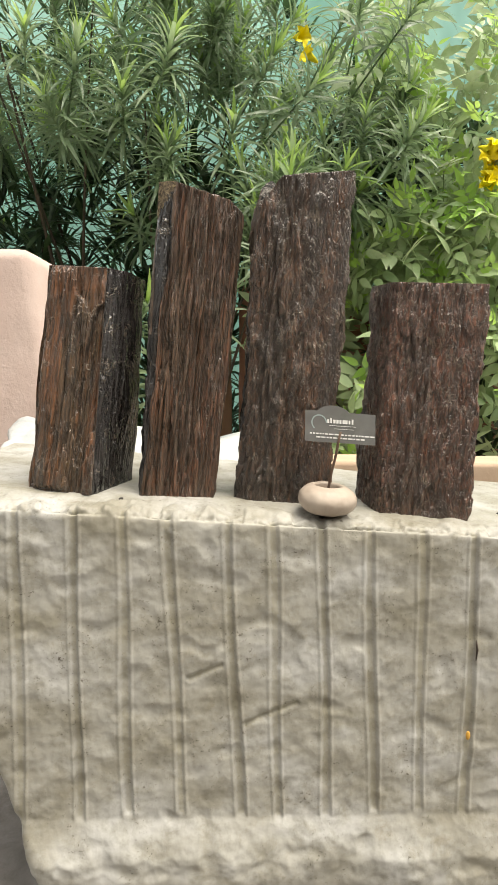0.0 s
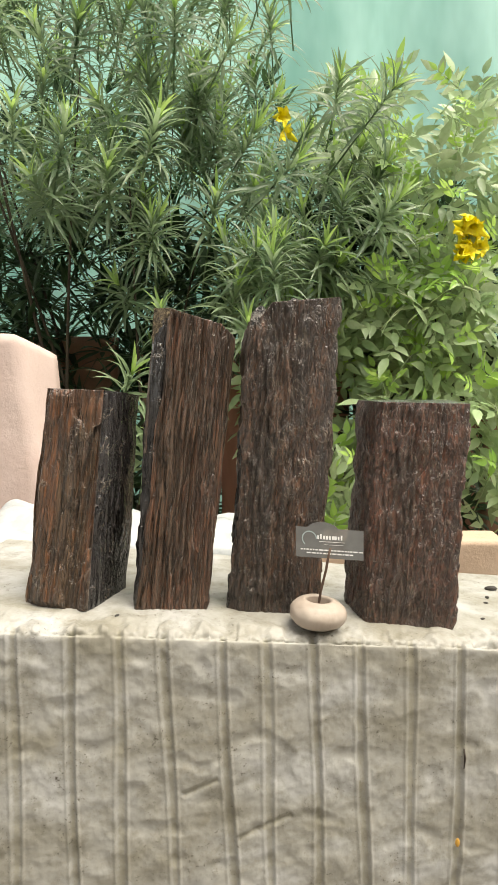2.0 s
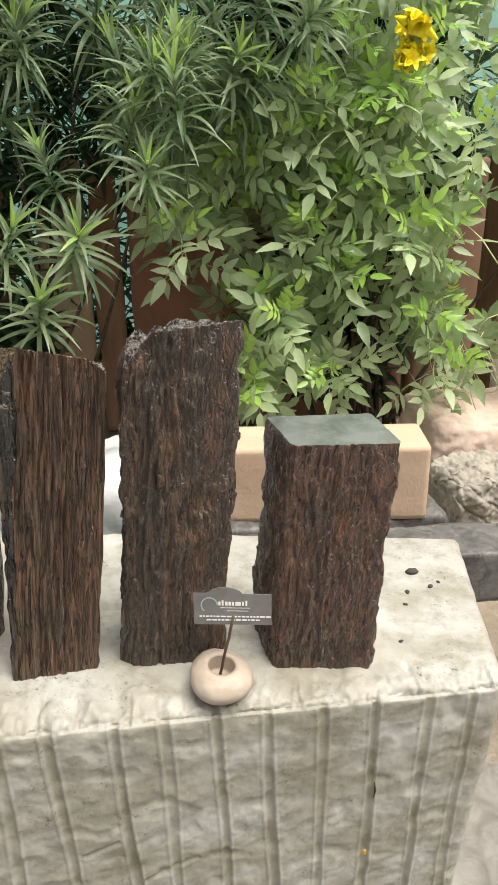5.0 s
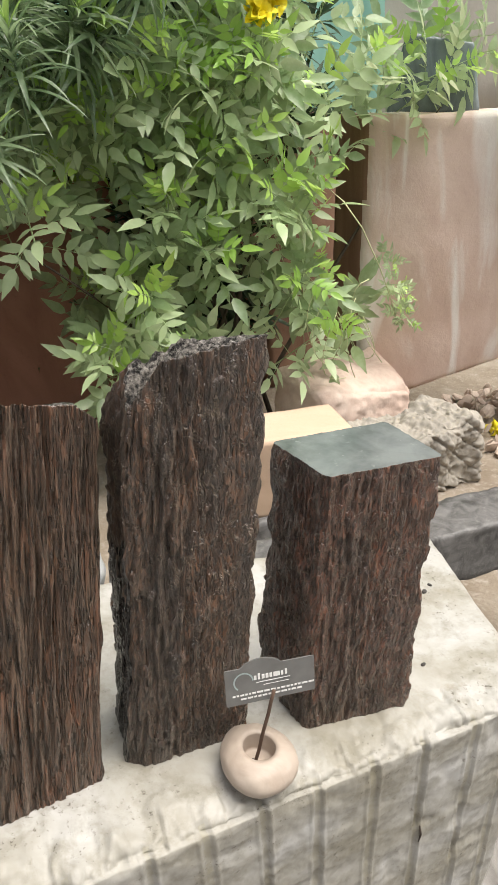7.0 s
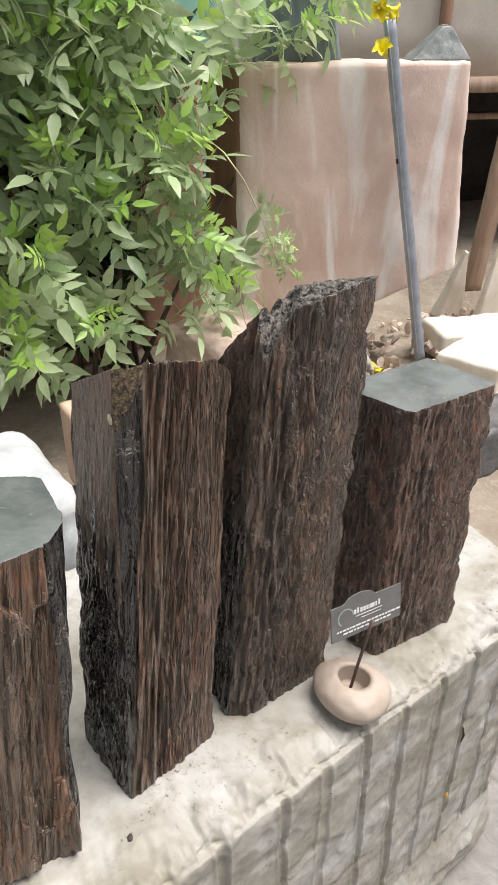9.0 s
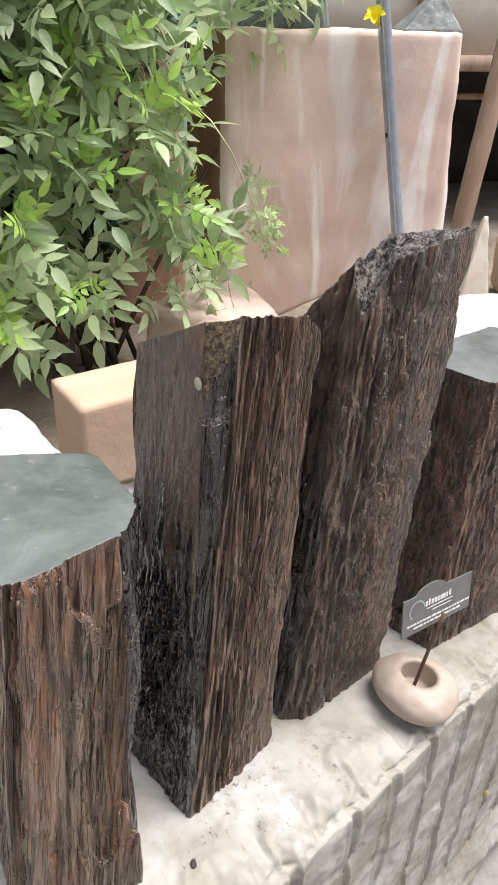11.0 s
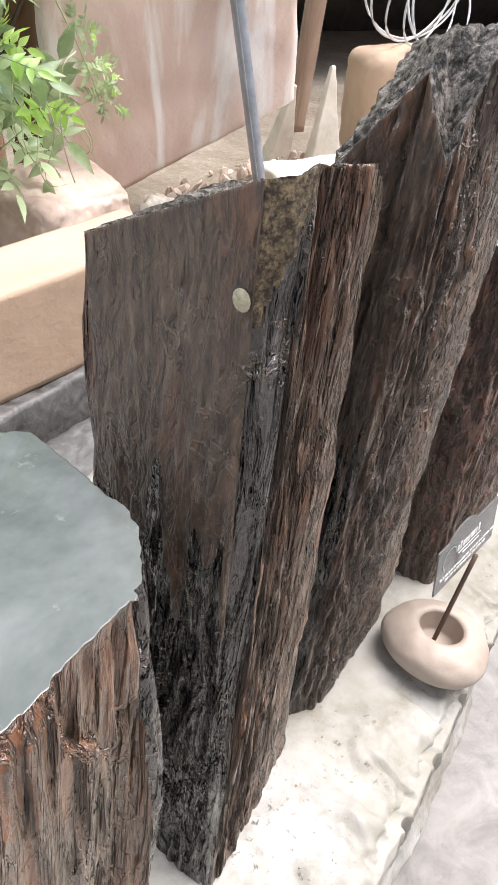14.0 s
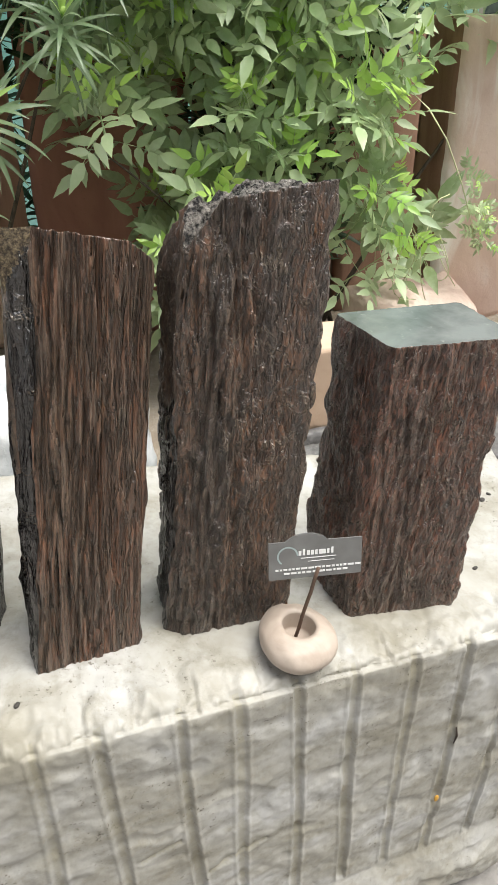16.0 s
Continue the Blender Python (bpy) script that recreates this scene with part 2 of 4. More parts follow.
WHITE = stone_mat("white_veined_marble", (0.34, 0.37, 0.38), (0.60, 0.61, 0.60), (0.24, 0.26, 0.27), 0.09, gloss=0.3)
GREY = stone_mat("grey_marble", (0.12, 0.14, 0.14), (0.26, 0.28, 0.27), (0.50, 0.50, 0.48), 0.05, gloss=0.35)
OLEANDER = leaf_mat("narrow_leaf", (0.29, 0.39, 0.21), (0.040, 0.088, 0.045), (0.40, 0.48, 0.36), 0.36)
TRUMPET = leaf_mat("pinnate_leaf", (0.58, 0.72, 0.42), (0.065, 0.150, 0.042), (0.64, 0.74, 0.54), 0.34)
OLEANDER_TIP = leaf_mat("young_narrow_leaf", (0.40, 0.56, 0.16), (0.20, 0.34, 0.09), (0.44, 0.56, 0.30), 0.34)
TRUMPET_TIP = leaf_mat("young_pinnate_leaf", (0.46, 0.66, 0.16), (0.22, 0.42, 0.07), (0.50, 0.66, 0.30), 0.3)
# Darker copy of the leaves: the depth shade is put into its colour.
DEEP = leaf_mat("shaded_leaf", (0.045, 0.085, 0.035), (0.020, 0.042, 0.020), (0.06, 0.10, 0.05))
PETAL = plain("yellow_petal", (0.93, 0.78, 0.03), 0.5)
BARK = bark_mat()
EARTH = ground_mat()
NET = net_mat()


# ---- mesh helpers ----
def part(name, bm, material, parent=None, label="", smooth=True):
    """Links a bmesh as one mesh object, under parent where given."""
    me = bpy.data.meshes.new(name)
    bm.to_mesh(me)
    bm.free()
    for m in material if isinstance(material, (list, tuple)) else [material]:
        me.materials.append(m)
    for f in me.polygons:
        f.use_smooth = smooth
    ob = new(name, me)
    ob.parent = parent
    if label:
        ob["label"] = label
    return ob


def thing(name, label, category, m=None, group="", kind=""):
    ob = new(name)
    ob.matrix_world = m or Matrix()
    return tagged(ob, label, category, group, kind)


def fbm(x, y, z, octaves=4):
    return noise.fractal((x, y, z), 0.8, 2.0, octaves)


def box_surface(nx, ny, nz):
    """A closed unit box of grids: bmesh with vertices in 0..1."""
    bm, seen = bmesh.new(), {}

    def v(i, j, k):
        if (i, j, k) not in seen:
            seen[(i, j, k)] = bm.verts.new((i / nx, j / ny, k / nz))
        return seen[(i, j, k)]

    for k in (0, nz):
        for i in range(nx):
            for j in range(ny):
                q = [v(i, j, k), v(i + 1, j, k), v(i + 1, j + 1, k), v(i, j + 1, k)]
                bm.faces.new(q if k else q[::-1])
    for j in (0, ny):
        for i in range(nx):
            for k in range(nz):
                q = [v(i, j, k), v(i + 1, j, k), v(i + 1, j, k + 1), v(i, j, k + 1)]
                bm.faces.new(q[::-1] if j else q)
    for i in (0, nx):
        for j in range(ny):
            for k in range(nz):
                q = [v(i, j, k), v(i, j + 1, k), v(i, j + 1, k + 1), v(i, j, k + 1)]
                bm.faces.new(q if i else q[::-1])
    return bm


def rough_block(size, cells=40, r=0.01, amp=0.006, freq=9.0, corners=None, seed=0.0, fine=0.0):
    """A hewn block: rounded box over the ground plan, warped to corners (dict of octant: offset), with an uneven skin."""
    sx, sy, sz = size
    n = [max(2, int(cells * s / max(size))) for s in size]
    bm = box_surface(*n)
    for v in bm.verts:
        u = v.co.copy()
        q = Vector((u.x * sx, u.y * sy, u.z * sz))
        c = Vector([min(max(a, r), s - r) for a, s in zip(q, size)])
        d = q - c
        nrm = d.normalized() if d.length > 1e-9 else Vector((0, 0, 1))
        p = c + nrm * r if d.length > 1e-9 else q
        p = p - Vector((sx / 2, sy / 2, 0))
        if corners:
            for (a, b, k), off in corners.items():
                w = (u.x if a else 1 - u.x) * (u.y if b else 1 - u.y) * (u.z if k else 1 - u.z)
                p += Vector(off) * w
        h = fbm(p.x * freq + seed, p.y * freq, p.z * freq) * amp
        if fine:
            h += fbm(p.x * freq * 5 + seed, p.y * freq * 5, p.z * freq * 5, 3) * fine
        v.co = p + nrm * h
    return bm


def tube(points, radii, sides=8):
    """A tapered round limb along points."""
    bm, rings = bmesh.new(), []
    pts = [Vector(p) for p in points]
    for i, p in enumerate(pts):
        d = (pts[min(i + 1, len(pts) - 1)] - pts[max(i - 1, 0)]).normalized()
        a = d.orthogonal().normalized()
        b = d.cross(a)
        rings.append([bm.verts.new(p + (a * math.cos(t) + b * math.sin(t)) * radii[i]) for t in (2 * math.pi * k / sides for k in range(sides))])
    for r0, r1 in zip(rings, rings[1:]):
        for k in range(sides):
            bm.faces.new((r0[k], r0[(k + 1) % sides], r1[(k + 1) % sides], r1[k]))
    bm.faces.new(rings[0][::-1])
    bm.faces.new(rings[-1])
    return bm


def table_z(x, y):
    return 0.4858 - 0.0777 * x + 0.042 * y


# ---- ground and backdrop ----
bm = bmesh.new()
N = 120
grid = [[bm.verts.new(((-1 + 2 * i / N) ** 3 * 60 + 0.6, (-1 + 2 * j / N) ** 3 * 60 + 1.6, 0)) for j in range(N + 1)] for i in range(N + 1)]
for i in range(N):
    for j in range(N):
        bm.faces.new((grid[i][j], grid[i + 1][j], grid[i + 1][j + 1], grid[i][j + 1]))
for v in bm.verts:
    v.co.z = 0.014 * fbm(v.co.x * 2.5, v.co.y * 2.5, 0) - 0.012
tagged(part("ground", bm, EARTH), "dusty brown earth ground with damp patches and grit", "ground", kind="structure")

bm = bmesh.new()
W = 90
cols = []
for i in range(W + 1):
    x = -1.9 + 3.8 * i / W
    top = 3.30 + 0.02 * math.sin(x * 5)
    cols.append([bm.verts.new((x, 3.75 + 0.05 * math.sin(x * 9) + 0.03 * fbm(x * 3, k, 0), top * k / 8)) for k in range(9)])
for a, b in zip(cols, cols[1:]):
    for k in range(8):
        bm.faces.new((a[k], b[k], b[k + 1], a[k + 1]))
net = tagged(part("shade_net_fence", bm, NET), "teal green shade net hung behind the shrubs", "net", kind="structure")


# unseen plain dark wall, added behind the camera to hold back low sky light
part_wall = rough_block((14, 0.2, 4.0), 40, 0.01, 0.01, 2)
sky_blocker = tagged(part("wall_south", part_wall, stone_mat("weathered_brown_render", (0.17, 0.14, 0.11), (0.25, 0.21, 0.17), (0.12, 0.10, 0.08), 0.4)), "weathered brown rendered yard wall", "wall", kind="structure")
sky_blocker.matrix_world = pose(0, -3.6, -0.02)
bm = bmesh.new()
M = 60
pad = [[bm.verts.new((-5 + 10 * i / M, -3.45 + 4.68 * j / M + 0.05 * fbm(i * 0.7, 3, 1) * (j == M), 0.008 + 0.006 * fbm(i * 0.9, j * 0.9, 9))) for j in range(M + 1)] for i in range(M + 1)]
for i in range(M):
    for j in range(M):
        bm.faces.new((pad[i][j], pad[i + 1][j], pad[i + 1][j + 1], pad[i][j + 1]))
tagged(part("pavement", bm, stone_mat("pale_wet_cement", (0.15, 0.14, 0.128), (0.28, 0.267, 0.25), (0.12, 0.105, 0.09), 0.06, gloss=0.45)), "pale damp gritty cement beside the marble block", "pavement", kind="structure")


# ---- the marble block ----
def marble_block():
    L = (0.86, 0.36, 0.46)
    r = 0.016
    bm = box_surface(430, 110, 210)
    top = {(0, 0): (-0.42, 0.834), (1, 0): (0.438, 0.905), (1, 1): (0.505, 1.235), (0, 1): (-0.40, 1.27)}
    bot = {(0, 0): (-0.250, 0.862, 0.066), (1, 0): (0.405, 0.925, 0.018), (1, 1): (0.45, 1.20, 0.01), (0, 1): (-0.27, 1.24, 0.066)}
    grooves = [(-0.330, -0.335), (-0.268, -0.273), (-0.204, -0.205), (-0.147, -0.147), (-0.094, -0.081), (-0.026, -0.010), (0.028, 0.036), (0.087, 0.097),
               (0.143, 0.156), (0.208, 0.213), (0.273, 0.272), (0.339, 0.335), (0.394, 0.386)]
    for v in bm.verts:
        u = v.co.copy()
        q = Vector([a * s for a, s in zip(u, L)])
        c = Vector([min(max(a, r), s - r) for a, s in zip(q, L)])
        d = q - c
        nrm = d.normalized() if d.length > 1e-9 else Vector((0, 0, 1))
        q = c + nrm * r
        a, b, k = q.x / L[0], q.y / L[1], q.z / L[2]
        p = Vector((0, 0, 0))
        for (i, j), xy in top.items():
            w = (a if i else 1 - a) * (b if j else 1 - b)
            p += w * k * Vector((*xy, table_z(*xy))) + w * (1 - k) * Vector(bot[(i, j)])
        front, up = max(0.0, -nrm.y), max(0.0, nrm.z)
        h = 0.0
        stained = 0
        if up < 0.9:
            h += (1 - up) * (0.0018 * fbm(p.x * 15, p.y * 15, p.z * 15, 2) + 0.0012 * fbm(p.x * 44, p.y * 44, p.z * 44, 3))
        if 0.0 < up < 0.999 or front > 0.5:
            h += 0.0010 * fbm(p.x * 30, p.y * 26, p.z * 34 + 5, 4) + 0.0012 * max(0.0, noise.noise((p.x * 17, 2, p.z * 24))) - 0.007 * max(0.0, noise.noise((p.x * 31, 7, p.z * 37)) - 0.20)
        if up > 0.5:
            near = max(0.0, 1 - b / 0.22)
            h += near * (0.009 * (fbm(p.x * 34, p.y * 28, 3, 4) - 0.35) - 0.006 * (noise.noise((p.x * 21, 4, 1)) > 0.12) * near)
        if front > 0.3:
            g_end = 0.142 - 0.04 * p.x
            h += front * 0.018 * max(0.0, min(1.0, (g_end - p.z) / 0.05)) * (1.0 + 0.4 * fbm(p.x * 10, 0, p.z * 10))
            for n, (g0, g1) in enumerate(grooves):
                s = max(0.0, min(1.0, (p.z - 0.14) / 0.36))
                gx = g1 + (g0 - g1) * s + 0.0012 * math.sin(p.z * 18 + n * 2.1)
                w = 0.0058 + 0.0007 * math.sin(n * 3.7 + p.z * 11)
                t = abs(p.x - gx) / w
                if t < 1.6:
                    fade = max(0.0, min(1.0, (p.z - g_end - 0.004 * math.sin(n * 5)) / 0.006))
                    depth = 0.0044 * (0.75 + 0.35 * math.sin(n * 2.3 + 1 + p.z * 6))
                    h -= front * fade * depth * math.sqrt(max(0.0, 1 - t * t)) if t < 1 else 0
                    h += front * fade * 0.0017 * max(0.0, 1 - abs(t - 1.2) / 0.4)
                    if t < 0.65 and fade > 0.5:
                        stained = 1
            for (x0, z0), (x1, z1) in (((-0.074, 0.323), (-0.031, 0.342)), ((-0.007, 0.263), (0.060, 0.290))):
                e = Vector((x1 - x0, z1 - z0))
                w = Vector((p.x - x0, p.z - z0))
                s = w.dot(e) / e.length_squared
                away = abs(w.x * e.y - w.y * e.x) / e.length
                if 0 < s < 1 and away < 0.005:
                    h -= front * 0.004 * (1 - away / 0.005)
                    stained = 1
        p += nrm * h
        v.co = p
        v.tag = bool(stained)
    for f in bm.faces:
        if all(v.tag for v in f.verts):
            f.material_index = 1
    ob = part("marble_block", bm, [MARBLE, MARBLE_DRILL])
    bm = tube([(0.2790, 0.8985, 0.362), (0.2800, 0.8965, 0.350), (0.2792, 0.8985, 0.336)], [0.0008, 0.0014, 0.0006], 6)
    part("twig_sliver", bm, TIMBER, ob, "dark sliver of twig caught in a groove")
    bm = bmesh.new()
    bmesh.ops.create_icosphere(bm, subdivisions=2, radius=0.006, matrix=pose(0.273, 0.901, 0.238) @ Matrix.Diagonal((0.5, 0.25, 1.0, 1)))
    part("dry_petal", bm, plain("amber_petal", (0.55, 0.30, 0.05), 0.6), ob, "dry amber petal caught in a groove")
    return tagged(ob, "rough white marble block with vertical drill grooves", "stone block")


marble_block()


# ---- the four petrified wood blocks ----
def petrified_block(label, base, tip, mats, skin, top_shape, mid=None, around=400, rise=260, crown=14, sawn=False, crest=None, lean=0.1):
    """A split log of stone. base: plan corners (x, y), anticlockwise from the front left; tip: the same corners (x, y, z) at the top.
    skin(u, s, x, y, z) gives the relief; top_shape(x, y) the relief of the top; mats: side, top and the material chooser."""
    n = len(base)
    b3 = [Vector((x, y, table_z(x, y) - 0.002)) for x, y in base]
    t3 = [Vector(p) for p in tip]
    lens = [(b3[(i + 1) % n] - b3[i]).length + (t3[(i + 1) % n] - t3[i]).length for i in range(n)]
    total = sum(lens)
    cuts = [0.0]
    for l in lens:
        cuts.append(cuts[-1] + l / total)
    c0 = sum(b3, Vector()) / n
    c1 = sum(t3, Vector()) / n
    bm = bmesh.new()

    def on_edge(u, s):
        i = max(k for k in range(n) if cuts[k] <= u + 1e-9)
        f = (u - cuts[i]) / (cuts[i + 1] - cuts[i])
        return i, f

    rings = []
    for j in range(rise + 1):
        s = j / rise
        ring = []
        for k in range(around):
            u = k / around
            i, f = on_edge(u, s)
            a = b3[i].lerp(t3[i], s)
            c = b3[(i + 1) % n].lerp(t3[(i + 1) % n], s)
            p = a.lerp(c, f)
            # soften the corner a little
            w = min(f, 1 - f) * (c - a).length
            mid_line = c0.lerp(c1, s)
            inward = (mid_line - p)
            inward.z = 0
            inward.normalize()
            soft = max(0.0, 1 - w / 0.006)
            p = p + inward * 0.0022 * soft * soft
            if mid:
                p = p - inward * mid(u, i, f, s)
            p = p - inward * skin(u, i, f, p.x - lean * (p.z - 0.5), p.y, p.z) * (1.0 - 0.75 * max(0.0, 1 - s / 0.035) - (0.75 if sawn else 0.4) * max(0.0, (s - 0.97) / 0.03))
            ring.append(bm.verts.new(p))
        rings.append(ring)
    for r0, r1 in zip(rings, rings[1:]):
        for k in range(around):
            face = bm.faces.new((r0[k], r0[(k + 1) % around], r1[(k + 1) % around], r1[k]))
            face.material_index = mats[2](*on_edge(k / around, 0), r0[k].co.z)
    bm.faces.new(rings[0][::-1])
    last = rings[-1]
    lip = [v.co.copy() for v in last]
    mid_top = sum(lip, Vector()) / around
    if crest:
        mid_top.z = crest
    for m in range(crown):
        ring = []
        for k in range(around):
            q = m / crown if m else 0.012
            p = lip[k].lerp(mid_top, q)
            p.z += top_shape(p.x, p.y, q)
            ring.append(bm.verts.new(p))
        for k in range(around):
            f = bm.faces.new((last[k], last[(k + 1) % around], ring[(k + 1) % around], ring[k]))
            f.material_index = 1
        last = ring
    f = bm.faces.new(last)
    f.material_index = 1
    origin = c0.copy()
    bmesh.ops.translate(bm, verts=bm.verts, vec=-origin)
    ob = part("petrified_wood_block", bm, [mats[0], mats[1], WOOD_K, CRUST_GOLD, WOOD_S])
    ob.location = origin
    return tagged(ob, label, "petrified wood", "petrified wood blocks on the marble")


def grain(x, y, z, pitch, seed, tall=0.06):
    a = noise.noise((x / pitch + seed, y / pitch, z / pitch * tall))
    return a - abs(noise.noise((x / pitch * 2.1 - seed, y / pitch * 2.1, z / pitch * tall * 1.5))) * 0.6


def skin_1(u, i, f, x, y, z):
    h = 0.0042 * grain(x, y, z, 0.0045, 1.3) + 0.006 * noise.noise((x * 38, y * 38, z * 5 + 2)) + 0.004 * fbm(x * 16, y * 16, z * 9, 3)
    if i == 0:
        step = noise.noise((x * 30 + 4, 1.0, z * 5)) + 0.15 * noise.noise((x * 90, 3.0, z * 40))
        h += 0.007 if step > 0.1 else (0.0 if step > -0.2 else -0.006)
    return h


def skin_2(u, i, f, x, y, z):
    if i < 2:
        knot = max(0.0, 1 - math.hypot((x + 0.108) / 0.008, (z - 0.565) / 0.05))
        return 0.0085 * grain(x, y, z, 0.0040, 3.1, 0.07) + 0.003 * noise.noise((x * 25, y * 25, z * 6)) - 0.006 * knot
    if i == 4:
        low = max(0.0, min(1.0, (0.80 - z) / 0.08))
        return 0.0055 * low * grain(x, y, z, 0.0055, 8.0, 0.24) + 0.003 * fbm(x * 14, y * 14, z * 10, 3) + 0.0012 * grain(x, y, z, 0.004, 8.0, 0.2)
    return 0.003 * grain(x, y, z, 0.005, 5.0) + 0.003 * fbm(x * 14, y * 14, z * 8, 3)


def chips(x, y, z, seed, tilt):
    """Small raised platelets with torn edges."""
    q = noise.noise((x * 62 + seed, y * 62, z * 27 + x * tilt)) + 0.4 * noise.noise((x * 150 + seed, y * 150, z * 70))
    return max(0.0, min(1.0, (q - 0.22) / 0.06))


def skin_3(u, i, f, x, y, z):
    h = 0.0062 * grain(x, y, z, 0.0048, 6.2, 0.14) + 0.0045 * fbm(x * 20, y * 20, z * 9, 4)
    split = max(0.0, 1 - abs(x - 0.024) / 0.005) * max(0.0, min(1.0, (0.56 - z) / 0.05)) if i == 1 else 0.0
    return h + 0.0026 * chips(x, y, z, 3, 30) - 0.012 * split


def skin_4(u, i, f, x, y, z):
    slit = max(0.0, 1 - abs(x - 0.258 - 0.2 * (z - 0.47)) / 0.003) * max(0.0, min(1.0, (0.54 - z) / 0.01)) if i == 0 else 0.0
    return 0.0044 * grain(x, y, z, 0.0050, 9.4, 0.18) + 0.0035 * fbm(x * 22, y * 22, z * 14, 4) + 0.0026 * chips(x, y, z, 9, -40) - 0.008 * slit


def flat_top(x, y, m):
    return 0.00008 * fbm(x * 40, y * 40, 0, 3)


def broken_top(x, y, m):
    return (0.0065 * fbm(x * 62, y * 62, 1, 4) - 0.003) * min(1.0, m * 5)


petrified_block("short brown petrified wood block with a polished grey-green top",
                [(-0.277, 0.931), (-0.194, 0.919), (-0.176, 0.962), (-0.158, 1.028), (-0.235, 1.060)],
                [(-0.243, 0.932, 0.818), (-0.172, 0.937, 0.815), (-0.147, 0.962, 0.812), (-0.136, 1.032, 0.808), (-0.205, 1.070, 0.812)],
                (WOOD_1, CUT, lambda i, f, z: 2 if i in (1, 2) else 0), skin_1, flat_top, sawn=True)
petrified_block("tall fibrous brown petrified wood block with a broken ochre-crusted top",
                [(-0.138, 0.934), (-0.056, 0.949), (-0.045, 0.952), (-0.055, 1.022), (-0.142, 1.014), (-0.1395, 0.940)],
                [(-0.090, 0.940, 0.918), (-0.021, 0.957, 0.899), (-0.006, 0.963, 0.879), (-0.015, 1.030, 0.874), (-0.107, 1.025, 0.879), (-0.110, 0.946, 0.918)],
                (WOOD_2, CRUST_DARK, lambda i, f, z: (3 if f < (z - 0.872) / 0.036 + 0.22 * noise.noise((f * 9, z * 110, 1)) else 2) if i == 5 else ((2 if z < 0.765 + 0.09 * noise.noise((f * 7, z * 14, 4)) else 4) if i == 4 else 0)), skin_2, broken_top, lean=0.115)
tall = bpy.data.objects["petrified_wood_block.001"]
bm = bmesh.new()
bmesh.ops.create_uvsphere(bm, u_segments=18, v_segments=8, radius=0.0034)
bmesh.ops.transform(bm, verts=bm.verts, matrix=Matrix.Translation(Vector((-0.1118, 0.950, 0.882)) - tall.location) @ Matrix.Diagonal((0.25, 1, 1.15, 1)))
part("lichen_spot", bm, plain("pale_lichen", (0.42, 0.40, 0.28), 0.8, 0, 0.3, 0.002), tall, "pale round lichen spot")
petrified_block("tallest black-brown petrified wood block with a chipped top",
                [(-0.020, 0.962), (0.002, 0.953), (0.103, 0.960), (0.100, 1.040), (-0.006, 1.040), (-0.016, 0.990)],
                [(0.010, 0.944, 0.892), (0.040, 0.944, 0.926), (0.129, 0.950, 0.933), (0.124, 1.020, 0.912), (0.000, 0.994, 0.878), (0.020, 0.964, 0.922)],
                (WOOD_3, CRUST_DARK, lambda i, f, z: (4 if z > 0.74 + 0.08 * noise.noise((f * 6, z * 12, 7)) else 2) if i in (4, 5) else 0), skin_3, broken_top, crest=0.931, lean=0.08, crown=30)
petrified_block("short reddish brown petrified wood block with a polished grey top",
                [(0.159, 0.945), (0.277, 0.940), (0.268, 1.025), (0.146, 1.032)],
                [(0.179, 0.945, 0.799), (0.297, 0.941, 0.796), (0.284, 1.020, 0.801), (0.164, 1.026, 0.801)],
                (WOOD_4, CUT, lambda i, f, z: 0), skin_4, flat_top, sawn=True, lean=0.07)


# ---- blocks behind ----
def placed(name, bm, mat, m, label, category, group=""):
    ob = part(name, bm, mat)
    ob.matrix_world = m
    return tagged(ob, label, category, group)


# pink sandstone block whose lower edge rises to one side
def pink_block():
    w = 0.72
    bm = rough_block((w, 0.2, 0.98), 46, 0.012, 0.006, 5, {(0, 0, 0): (0, 0, 0.02), (1, 0, 0): (0.03, 0, 0.33), (1, 1, 0): (0.03, 0, 0.33), (0, 1, 0): (-0.11, -0.069, 0), (0, 1, 1): (-0.11, -0.069, 0)}, 3)
    bm.normal_update()
    for f in bm.faces:
        if f.normal.x < -0.6:
            f.material_index = 1
    ang = math.degrees(math.atan2(-0.38, 0.61))
    c, s = math.cos(radians(ang)), math.sin(radians(ang))
    x, y = 1.19 + w / 2 * c - 0.1 * s, 2.60 + w / 2 * s + 0.1 * c
    return placed("sandstone_block", bm, [PINK, BROWN], pose(x, y, 0.02, 0, 0, ang), "large pink sandstone block with pale streaked face", "stone block")


pink_block()
placed("sandstone_block", rough_block((0.62, 0.12, 0.95), 40, 0.008, 0.003, 6, {(1, 0, 0): (0.10, 0, 0), (1, 0, 1): (-0.03, 0, 0), (1, 1, 1): (0.04, 0, -0.04), (1, 1, 0): (0.1, 0, 0)}, 7), PINK_L,
       pose(-0.77, 1.76, 0.0), "pale pink sandstone block with a broken edge", "stone block")
placed("sandstone_beam", rough_block((0.44, 0.135, 0.17), 40, 0.004, 0.0015, 6, seed=1), SAND, pose(0.385, 1.70, 0.316, 0, 0, -6), "smooth sawn buff sandstone beam", "stone beam")
placed("marble_boulder", rough_block((0.55, 0.20, 0.545), 50, 0.03, 0.02, 7, {(1, 0, 1): (0, 0, -0.03), (0, 1, 1): (0, 0, 0.05)}, 5), WHITE, pose(-0.225, 1.53, 0.0), "white veined marble boulder with smooth upper face", "boulder")
